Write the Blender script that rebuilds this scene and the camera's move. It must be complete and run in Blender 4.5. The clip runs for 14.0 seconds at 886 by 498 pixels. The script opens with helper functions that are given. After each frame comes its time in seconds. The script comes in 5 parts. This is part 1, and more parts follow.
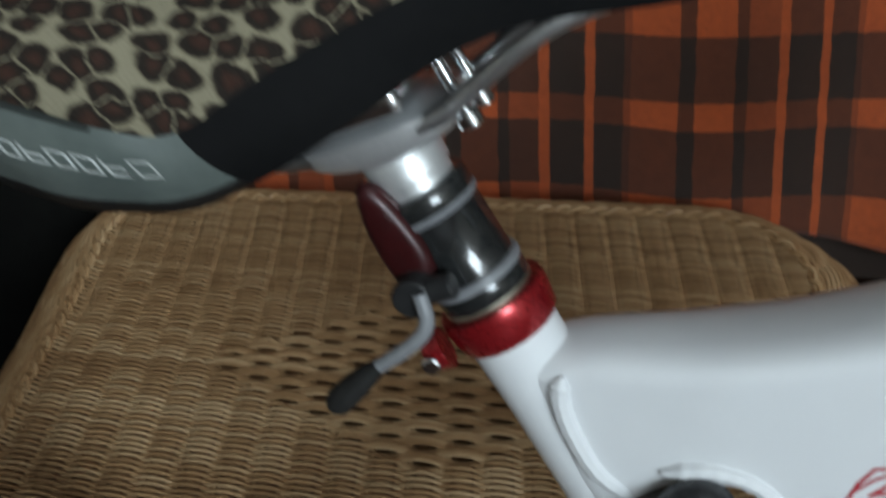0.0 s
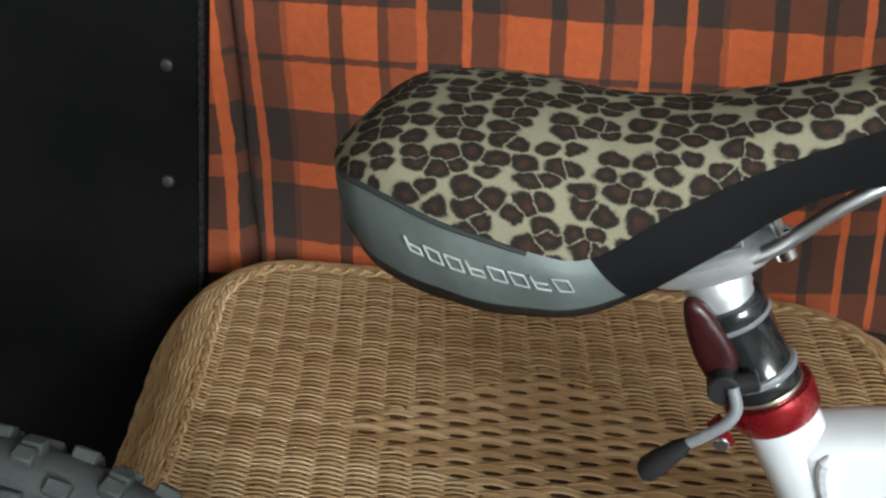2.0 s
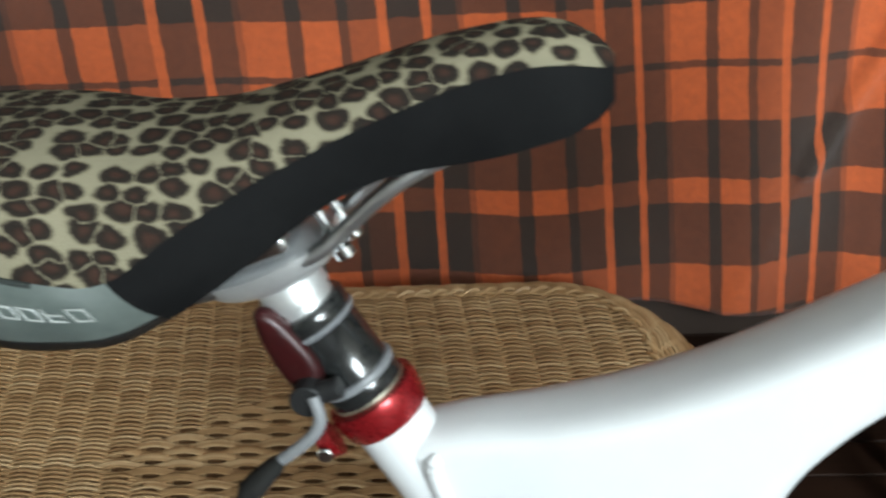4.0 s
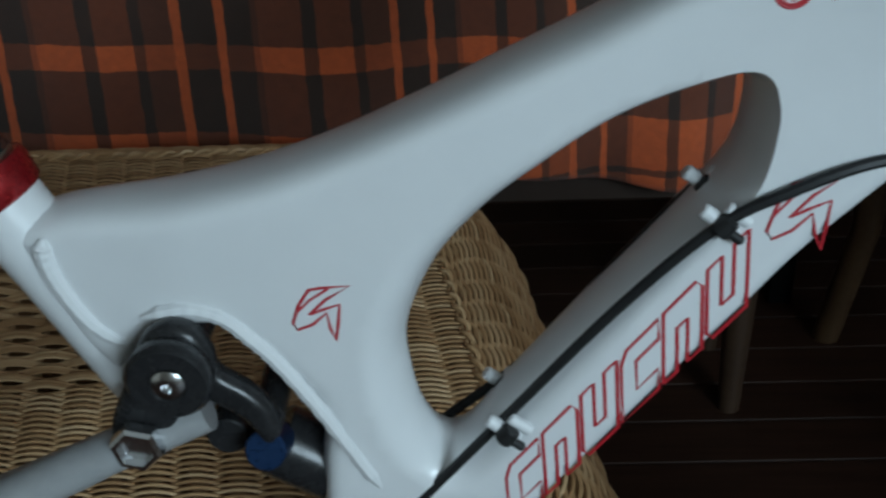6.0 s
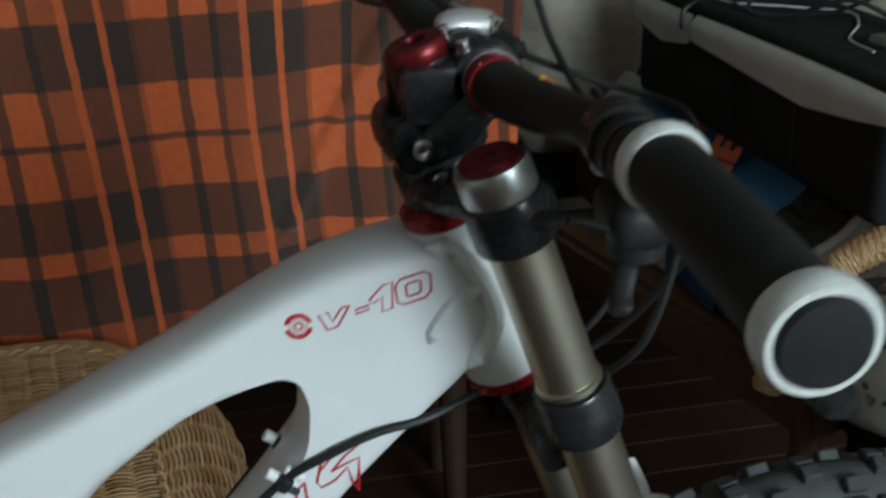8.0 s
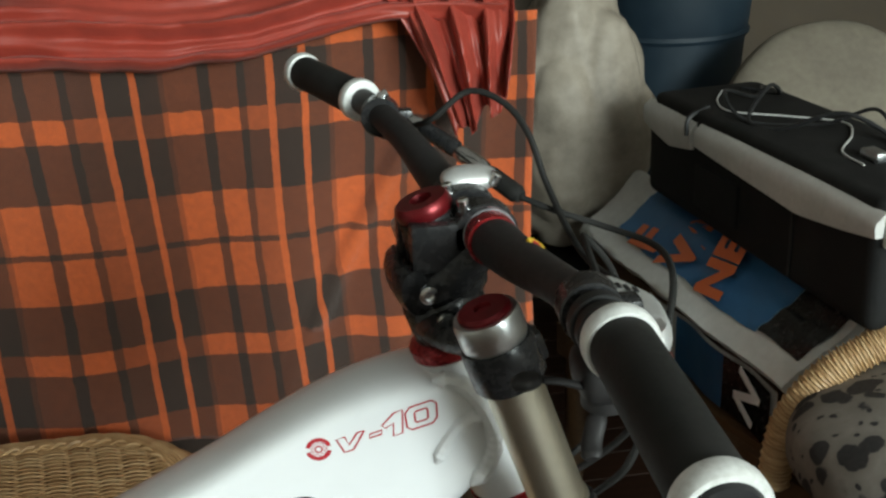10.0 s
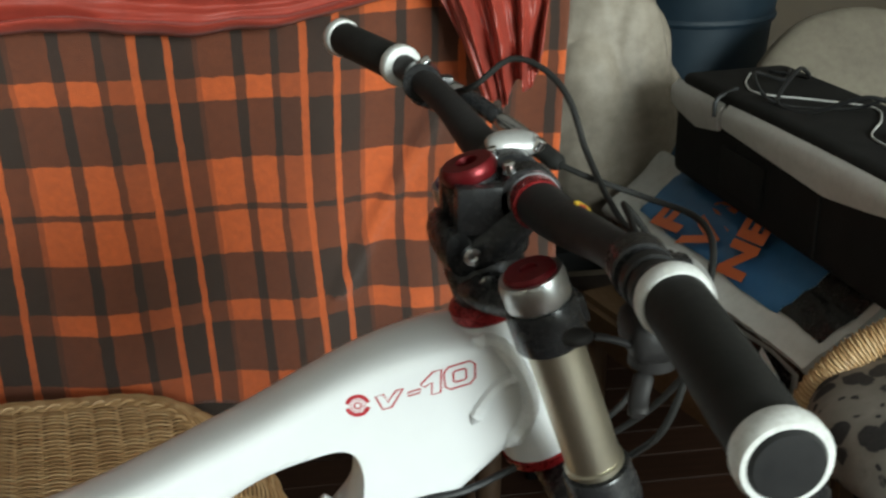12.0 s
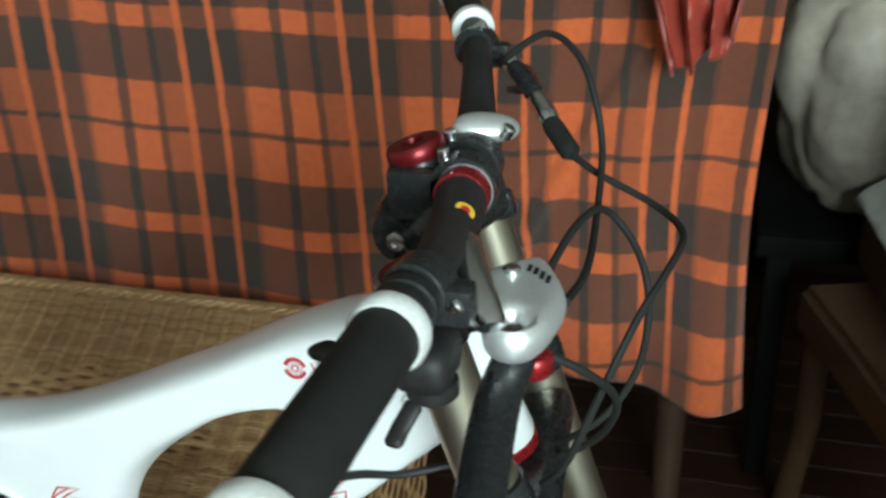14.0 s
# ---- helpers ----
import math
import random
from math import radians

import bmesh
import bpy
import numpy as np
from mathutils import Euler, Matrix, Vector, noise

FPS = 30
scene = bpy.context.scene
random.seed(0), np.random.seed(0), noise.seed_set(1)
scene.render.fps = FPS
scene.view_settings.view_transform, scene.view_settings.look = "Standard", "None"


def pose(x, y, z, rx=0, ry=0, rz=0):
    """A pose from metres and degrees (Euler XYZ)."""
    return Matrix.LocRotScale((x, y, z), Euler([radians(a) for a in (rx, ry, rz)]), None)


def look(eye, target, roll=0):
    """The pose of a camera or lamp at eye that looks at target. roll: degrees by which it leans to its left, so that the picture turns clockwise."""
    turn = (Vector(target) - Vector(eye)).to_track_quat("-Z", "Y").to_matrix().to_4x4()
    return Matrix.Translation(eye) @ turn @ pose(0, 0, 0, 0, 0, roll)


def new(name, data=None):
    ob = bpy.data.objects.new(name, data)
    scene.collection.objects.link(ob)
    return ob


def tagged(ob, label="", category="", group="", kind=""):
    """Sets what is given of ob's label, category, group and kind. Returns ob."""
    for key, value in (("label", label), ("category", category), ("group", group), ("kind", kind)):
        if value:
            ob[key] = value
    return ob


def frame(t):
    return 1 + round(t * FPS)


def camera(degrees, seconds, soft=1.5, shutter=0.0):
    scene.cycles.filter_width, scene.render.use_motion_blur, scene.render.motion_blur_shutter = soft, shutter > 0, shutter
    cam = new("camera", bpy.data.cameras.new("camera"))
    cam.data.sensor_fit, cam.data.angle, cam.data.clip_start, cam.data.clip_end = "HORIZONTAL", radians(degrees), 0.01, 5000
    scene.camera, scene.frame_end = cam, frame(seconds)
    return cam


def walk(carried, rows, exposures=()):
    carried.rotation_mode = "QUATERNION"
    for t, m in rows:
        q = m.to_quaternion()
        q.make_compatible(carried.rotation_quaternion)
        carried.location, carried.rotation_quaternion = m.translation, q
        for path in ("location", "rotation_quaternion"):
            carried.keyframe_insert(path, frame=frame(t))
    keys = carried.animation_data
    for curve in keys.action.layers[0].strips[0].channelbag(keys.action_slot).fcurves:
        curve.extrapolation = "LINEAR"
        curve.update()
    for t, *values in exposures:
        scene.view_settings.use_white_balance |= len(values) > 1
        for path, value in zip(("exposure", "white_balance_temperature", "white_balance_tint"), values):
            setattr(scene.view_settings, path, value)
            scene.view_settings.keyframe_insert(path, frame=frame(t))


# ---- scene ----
cam = camera(45.5, 14.0, soft=2.5, shutter=0.5)
PATH = [
    (0, (0.188, -0.403, 1.046), (-0.292, 1.291, 0.097), -4.7),
    (0.5, (0.152, -0.453, 1.115), (-0.332, 1.291, 0.265), -3.1),
    (1, (0.116, -0.52, 1.151), (-0.361, 1.252, 0.355), -1.4),
    (1.5, (0.055, -0.544, 1.146), (-0.371, 1.231, 0.328), -0.1),
    (2, (0.018, -0.539, 1.126), (-0.349, 1.235, 0.28), -0.4),
    (2.2, (0.018, -0.535, 1.126), (-0.35, 1.24, 0.283), -0.4),
    (4.3, (0.238, -0.48, 1.101), (0.038, 1.315, 0.241), -5.4),
    (4.5, (0.26, -0.48, 1.082), (0.08, 1.305, 0.198), -5.2),
    (5, (0.301, -0.484, 1.054), (0.18, 1.275, 0.11), -4.4),
    (5.5, (0.321, -0.486, 1.035), (0.221, 1.263, 0.069), -3.2),
    (6, (0.346, -0.483, 1.021), (0.288, 1.256, 0.034), -2.4),
    (6.5, (0.377, -0.491, 1.049), (0.403, 1.253, 0.07), -2.2),
    (7, (0.415, -0.522, 1.099), (0.553, 1.229, 0.143), -1.9),
    (7.5, (0.445, -0.564, 1.152), (0.679, 1.199, 0.238), -1.2),
    (8, (0.482, -0.6, 1.207), (0.779, 1.178, 0.341), -1.9),
    (8.5, (0.495, -0.631, 1.247), (0.816, 1.163, 0.424), -1.9),
    (9, (0.493, -0.647, 1.272), (0.768, 1.17, 0.483), -2.5),
    (9.2, (0.492, -0.651, 1.276), (0.739, 1.178, 0.504), -3.0),
    (11.3, (0.491, -0.66, 1.283), (0.766, 1.177, 0.542), -1.8),
    (11.5, (0.487, -0.661, 1.278), (0.758, 1.172, 0.526), -1.6),
    (12, (0.466, -0.667, 1.273), (0.701, 1.159, 0.493), -1.1),
    (12.5, (0.431, -0.674, 1.295), (0.735, 1.151, 0.536), -0.5),
    (13, (0.447, -0.672, 1.307), (0.807, 1.121, 0.498), -3.6),
    (13.5, (0.619, -0.652, 1.28), (0.523, 1.181, 0.484), -0.2),
    (14, (0.760, -0.606, 1.287), (0.268, 1.118, 0.402), -2.0),
]
EXPOSURES = [(0.0, -0.68, 6350, 8), (0.5, -0.5, 6500, 10), (1.0, -0.1, 6800, 10), (2.0, 0.25, 6700, 10), (4.5, 0.2, 6600, 3), (5.0, -0.5, 6000, 0), (5.5, -1.13, 5800, 0), (6.5, -1.24, 5850, 1), (7.0, -1.15, 5900, 0), (8.0, -0.75, 6300, 2), (9.0, -0.3, 6800, 3), (11.5, 0.13, 7100, 3), (12.5, 0.0, 7000, 3), (13.5, 0.04, 6900, 2), (14.0, 0.08, 6500, -4)]
walk(cam, [(t, look(eye, target, roll)) for t, eye, target, roll in PATH], EXPOSURES)

# ---- light ----
world = bpy.data.worlds.new("sky")
scene.world = world
world.use_nodes = True
wn = world.node_tree
sky = wn.nodes.new("ShaderNodeTexSky")
sky.sky_type = "NISHITA"
sky.sun_disc = False
sky.sun_elevation, sky.sun_rotation = radians(35), radians(150)
wn.nodes["Background"].inputs[1].default_value = 0.12
wn.links.new(sky.outputs[0], wn.nodes["Background"].inputs[0])


def window_light(name, m, sx, sy, watts, colour):
    d = bpy.data.lights.new(name, "AREA")
    d.shape, d.size, d.size_y, d.energy, d.color = "RECTANGLE", sx, sy, watts, colour
    ob = new(name, d)
    ob.matrix_world = m
    return ob


window_light("window_daylight", look((2.30, -3.32, 1.95), (0.4, 0.1, 0.80)), 1.6, 1.2, 225, (0.80, 0.92, 1.0))
sun = bpy.data.lights.new("sun", "SUN")
sun.energy, sun.angle, sun.color = 0.6, radians(10), (1, 0.96, 0.9)
new("sun", sun).matrix_world = look((0, 0, 5), (-2.2, 3.0, 0.0))


# ---- materials ----
class Mat:
    """A principled material with its node helpers."""

    def __init__(self, name, colour=(0.5, 0.5, 0.5), rough=0.5, metal=0.0, coat=0.0, spec=0.5):
        self.m = bpy.data.materials.new(name)
        self.m.use_nodes = True
        self.t = self.m.node_tree
        self.b = self.t.nodes["Principled BSDF"]
        self.b.inputs["Base Color"].default_value = (*colour, 1)
        self.b.inputs["Roughness"].default_value = rough
        self.b.inputs["Metallic"].default_value = metal
        self.b.inputs["Coat Weight"].default_value = coat
        self.b.inputs["Specular IOR Level"].default_value = spec
        self.co = None

    def node(self, kind, **values):
        n = self.t.nodes.new(kind)
        for k, v in values.items():
            n.inputs[k].default_value = v
        return n

    def link(self, a, b):
        self.t.links.new(a, b)

    def coords(self, scale=(1, 1, 1), which="Object"):
        c = self.node("ShaderNodeTexCoord")
        mp = self.node("ShaderNodeMapping")
        mp.inputs["Scale"].default_value = scale
        self.link(c.outputs[which], mp.inputs[0])
        return mp.outputs[0]

    def noise(self, scale, detail=4, rough=0.55, vec=None):
        n = self.node("ShaderNodeTexNoise", Scale=scale, Detail=detail, Roughness=rough)
        self.link(vec or self.coords(), n.inputs["Vector"])
        return n.outputs["Fac"]

    def ramp(self, fac, stops):
        r = self.node("ShaderNodeValToRGB")
        e = r.color_ramp.elements
        while len(e) < len(stops):
            e.new(0.5)
        for el, (p, c) in zip(e, stops):
            el.position, el.color = p, (*c, 1) if len(c) == 3 else c
        self.link(fac, r.inputs[0])
        return r.outputs["Color"]

    def math(self, op, a, b=None, c=None):
        n = self.node("ShaderNodeMath")
        n.operation = op
        for i, v in enumerate((a, b, c)):
            if v is None:
                continue
            if isinstance(v, (int, float)):
                n.inputs[i].default_value = v
            else:
                self.link(v, n.inputs[i])
        return n.outputs[0]

    def mix(self, fac, a, b, mode="MIX"):
        n = self.node("ShaderNodeMix")
        n.data_type, n.blend_type = "RGBA", mode
        for sock, v in ((n.inputs["Factor"], fac), (n.inputs["A"], a), (n.inputs["B"], b)):
            socks = [s for s in n.inputs if s.name == sock.name and (s.type == "RGBA" or sock.name == "Factor")]
            sk = socks[0]
            if isinstance(v, (int, float)):
                sk.default_value = v
            elif isinstance(v, tuple):
                sk.default_value = (*v, 1)
            else:
                self.link(v, sk)
        return [o for o in n.outputs if o.type == "RGBA"][0]

    def colour(self, out):
        self.link(out, self.b.inputs["Base Color"])

    def roughness(self, out):
        self.link(out, self.b.inputs["Roughness"])

    def bump(self, height, strength=0.3, dist=0.002):
        n = self.node("ShaderNodeBump", Strength=strength, Distance=dist)
        self.link(height, n.inputs["Height"])
        self.link(n.outputs[0], self.b.inputs["Normal"])


def varied(name, a, b, scale, rough=0.5, metal=0.0, coat=0.0, bump=0.0, bscale=None, dist=0.001, sheen=0.0, rspread=0.12, spec=0.5):
    """Two close colours mixed by a coarse and a fine noise, with uneven gloss and fine relief."""
    m = Mat(name, a, rough, metal, coat, spec)
    n1, n2 = m.noise(scale), m.noise(scale * 9, 3)
    f = m.math("ADD", m.math("MULTIPLY", n1, 0.65), m.math("MULTIPLY", n2, 0.35))
    m.colour(m.ramp(f, [(0.36, a), (0.64, b)]))
    m.roughness(m.math("ADD", m.math("MULTIPLY", m.math("SUBTRACT", n2, 0.5), 2 * rspread), rough))
    if bump:
        m.bump(m.noise(bscale or scale * 20, 5), bump, dist)
    if sheen:
        m.b.inputs["Sheen Weight"].default_value = sheen
    return m


WHITE = varied("white_paint", (0.75, 0.76, 0.77), (0.72, 0.73, 0.74), 5, 0.30, 0, 0.35, rspread=0.03)
GREY_LOWER = varied("grey_white_paint", (0.34, 0.345, 0.35), (0.28, 0.285, 0.29), 12, 0.35)
BLACK_GLOSS = varied("black_anodised", (0.014, 0.014, 0.015), (0.022, 0.022, 0.023), 14, 0.27, 0.0, 0.08, spec=0.35)
BLACK_MATT = varied("black_rubber", (0.013, 0.013, 0.012), (0.021, 0.020, 0.019), 30, 0.7, 0, 0, 0.15, 500, 0.0005, spec=0.2)
BLACK_BAR = varied("black_bar_finish", (0.014, 0.013, 0.013), (0.022, 0.020, 0.020), 18, 0.55, spec=0.3)
BLACK_PLASTIC = varied("black_plastic", (0.012, 0.012, 0.013), (0.019, 0.019, 0.019), 20, 0.45, spec=0.3)
RED_ANO = varied("red_anodised", (0.34, 0.014, 0.018), (0.25, 0.010, 0.014), 30, 0.28, 0.55, 0.3)
RED_CAP = varied("worn_red_cap", (0.17, 0.008, 0.012), (0.11, 0.006, 0.009), 60, 0.34, 0.55)
RED_DARK = varied("dark_red_anodised", (0.04, 0.003, 0.004), (0.022, 0.003, 0.003), 40, 0.38, 0.1)
RED_INK = Mat("red_decal", (0.42, 0.015, 0.025), 0.4)
YELLOW_INK = Mat("yellow_decal", (0.62, 0.40, 0.04), 0.4)
WHITE_INK = Mat("white_decal", (0.7, 0.71, 0.72), 0.35)
CHROME = varied("polished_alloy", (0.78, 0.79, 0.8), (0.66, 0.67, 0.68), 40, 0.2, 1.0, 0, 0, None, 0.001, 0, 0.08)
BRIGHT = varied("brushed_bright_alloy", (0.8, 0.81, 0.81), (0.72, 0.73, 0.73), 60, 0.42, 0.75)
DULL_STEEL = varied("dull_steel", (0.10, 0.098, 0.095), (0.06, 0.058, 0.055), 60, 0.5, 0.6)
SATIN = varied("satin_alloy", (0.62, 0.63, 0.63), (0.52, 0.53, 0.53), 40, 0.36, 1.0)
GOLD = varied("bronze_stanchion", (0.56, 0.52, 0.42), (0.49, 0.455, 0.365), 12, 0.38, 1.0, 0, 0, None, 0.001, 0, 0.05)
CARBON = varied("dark_seatpost", (0.010, 0.011, 0.011), (0.018, 0.019, 0.019), 40, 0.2, 0.0, 0.5)
WHITE_RING = varied("worn_white_ring", (0.72, 0.73, 0.72), (0.5, 0.5, 0.48), 45, 0.4, 0, 0.2)
LEVER_GREY = varied("grey_lever", (0.16, 0.165, 0.175), (0.22, 0.225, 0.235), 30, 0.4)
BLUE_ANO = varied("blue_anodised", (0.02, 0.05, 0.14), (0.03, 0.07, 0.18), 30, 0.3, 0.7)
TYRE = varied("tyre_rubber", (0.026, 0.029, 0.028), (0.055, 0.06, 0.057), 25, 0.75, 0, 0, 0.2, 300)
BLACK_LEATHER = varied("black_vinyl", (0.0055, 0.0055, 0.0058), (0.009, 0.009, 0.0092), 20, 0.8, 0, 0, 0.25, 420, 0.0006, spec=0.1)
GREY_VINYL = varied("grey_green_vinyl", (0.085, 0.103, 0.095), (0.12, 0.14, 0.128), 16, 0.5, 0, 0, 0.2, 380, 0.0006)
SILVER_INK = Mat("silver_print", (0.40, 0.42, 0.40), 0.4)
THREAD = Mat("dark_thread", (0.02, 0.025, 0.022), 0.8)
BOARD = varied("black_board", (0.005, 0.005, 0.005), (0.009, 0.009, 0.008), 5, 0.7, 0, 0, 0.12, 120, spec=0.05)
SACK = varied("milky_plastic_sack", (0.34, 0.295, 0.24), (0.20, 0.17, 0.135), 5, 0.55, 0, 0, 0.4, 18, 0.006, spec=0.3)
BUCKET = varied("dark_blue_plastic", (0.005, 0.016, 0.027), (0.007, 0.021, 0.033), 4, 0.6)
BEIGE = varied("beige_fabric", (0.19, 0.165, 0.125), (0.14, 0.118, 0.09), 8, 0.85, 0, 0, 0.3, 240)
COOLER = varied("black_nylon", (0.013, 0.013, 0.013), (0.020, 0.020, 0.020), 12, 0.7, 0, 0, 0.3, 400, spec=0.15)
TRIM_GREY = varied("light_grey_trim", (0.60, 0.595, 0.575), (0.50, 0.495, 0.475), 12, 0.6, 0, 0, 0.2, 300)
ZIP_TOP = varied("charcoal_fabric", (0.014, 0.0135, 0.013), (0.024, 0.023, 0.022), 14, 0.8, 0, 0, 0.3, 300, spec=0.1)
BAG_WHITE = varied("white_film", (0.68, 0.68, 0.66), (0.54, 0.54, 0.52), 8, 0.4, 0, 0, 0.4, 30, 0.004)
BAG_BLUE = varied("blue_print", (0.03, 0.12, 0.26), (0.04, 0.15, 0.31), 9, 0.4, 0, 0, 0.4, 30, 0.004)
BAG_ORANGE = Mat("orange_print", (0.62, 0.14, 0.05), 0.45)
BAG_BLACK = varied("black_film", (0.01, 0.01, 0.01), (0.02, 0.02, 0.02), 12, 0.25, 0, 0, 0.5, 40, 0.004)
CANE = varied("cane_wood", (0.10, 0.055, 0.025), (0.065, 0.033, 0.014), 14, 0.5, 0, 0, 0.2, 120)
# rattan darkened in its colour for the shade beneath the seat weave
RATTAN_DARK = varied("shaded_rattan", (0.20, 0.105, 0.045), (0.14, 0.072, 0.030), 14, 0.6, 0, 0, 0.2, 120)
LEG_WOOD = varied("dark_leg_wood", (0.05, 0.028, 0.015), (0.035, 0.018, 0.01), 12, 0.5, 0, 0, 0.15, 120)
SOFA = varied("dark_upholstery", (0.03, 0.018, 0.013), (0.045, 0.028, 0.02), 10, 0.9, 0, 0, 0.3, 220)
PLASTER = varied("brown_wall_paint", (0.052, 0.037, 0.023), (0.070, 0.051, 0.032), 2.5, 0.8, 0, 0, 0.2, 60)
# for the unseen walls, kept paler than the north wall as fill reflectors
BOUNCE_PLASTER = varied("bounce_wall_paint", (0.46, 0.42, 0.36), (0.52, 0.48, 0.42), 2.5, 0.8, 0, 0, 0.2, 60)
# unseen ceiling, raised in brightness to fill the upward faces
CEIL = varied("ceiling_paint", (0.82, 0.80, 0.76), (0.78, 0.76, 0.72), 2, 0.9)


def floor_material():
    m = Mat("dark_floorboard", (0.06, 0.03, 0.02), 0.5, spec=0.2)
    v = m.coords((2, 26, 2))
    n = m.noise(3, 5, 0.6, v)
    r = m.node("ShaderNodeObjectInfo")
    f = m.math("ADD", m.math("MULTIPLY", n, 0.7), m.math("MULTIPLY", r.outputs["Random"], 0.3))
    m.colour(m.ramp(f, [(0.3, (0.022, 0.010, 0.006)), (0.7, (0.045, 0.020, 0.012))]))
    m.bump(n, 0.2, 0.001)
    return m


def plaid_material():
    """Orange and brown tartan: stripes across u and v of one repeat, mixed like warp and weft."""
    m = Mat("orange_plaid_wool", (0.5, 0.15, 0.04), 0.92)
    m.b.inputs["Sheen Weight"].default_value = 0.15
    uv = m.node("ShaderNodeTexCoord").outputs["UV"]
    wob = m.node("ShaderNodeTexNoise", Scale=14.0, Detail=2.0)
    m.link(uv, wob.inputs["Vector"])
    sep = m.node("ShaderNodeSeparateXYZ")
    m.link(uv, sep.inputs[0])
    j = m.math("MULTIPLY", m.math("SUBTRACT", wob.outputs["Fac"], 0.5), 0.02)
    u = m.math("FRACT", m.math("ADD", sep.outputs[0], j))
    v = m.math("FRACT", m.math("ADD", sep.outputs[1], j))
    k, o = (0, 0, 0), (1, 1, 1)

    def steps(f, stops):
        r = m.node("ShaderNodeValToRGB")
        r.color_ramp.interpolation = "CONSTANT"
        e = r.color_ramp.elements
        while len(e) < len(stops):
            e.new(0.5)
        for el, (p, c) in zip(e, stops):
            el.position, el.color = p, (c, c, c, 1)
        m.link(f, r.inputs[0])
        return r.outputs["Color"]

    warp = steps(u, [(0, 1.0), (0.045, 0.06), (0.20, 1.0), (0.245, 0.06), (0.37, 0.4), (0.40, 0.72), (0.60, 0.05), (0.665, 0.72), (0.825, 0.05), (0.875, 0.4)])
    thin = steps(u, [(0, 1.0), (0.045, 0.0), (0.20, 1.0), (0.245, 0.0)])
    weft = steps(v, [(0, 0.05), (0.25, 0.72), (0.345, 0.05), (0.57, 0.72), (0.765, 0.1), (0.79, 0.72)])
    f = m.math("ADD", m.math("MULTIPLY", warp, 0.5), m.math("MULTIPLY", weft, 0.5))
    f = m.math("MAXIMUM", f, m.math("MULTIPLY", thin, 0.68))
    cloud = m.noise(11, 3)
    f = m.math("ADD", f, m.math("MULTIPLY", m.math("SUBTRACT", cloud, 0.5), 0.12))
    base = m.ramp(f, [(0.05, (0.050, 0.029, 0.020)), (0.4, (0.215, 0.056, 0.022)), (0.72, (0.82, 0.155, 0.036))])
    w1 = m.node("ShaderNodeTexWave", Scale=300.0, Distortion=1.5, Detail=1.0)
    w1.bands_direction = "X"
    w2 = m.node("ShaderNodeTexWave", Scale=300.0, Distortion=1.5, Detail=1.0)
    w2.bands_direction = "Z"
    oc = m.coords()
    m.link(oc, w1.inputs["Vector"])
    m.link(oc, w2.inputs["Vector"])
    weave = m.math("MULTIPLY", w1.outputs["Fac"], w2.outputs["Fac"])
    grain = m.noise(420, 2)
    fuzz = m.math("MULTIPLY", m.noise(95, 4, 0.7), 0.42)
    m.colour(m.mix(m.math("ADD", fuzz, m.math("ADD", m.math("MULTIPLY", weave, 0.15), m.math("MULTIPLY", grain, 0.15))), base, (0.02, 0.012, 0.01)))
    m.bump(m.math("ADD", weave, grain), 0.5, 0.0012)
    return m


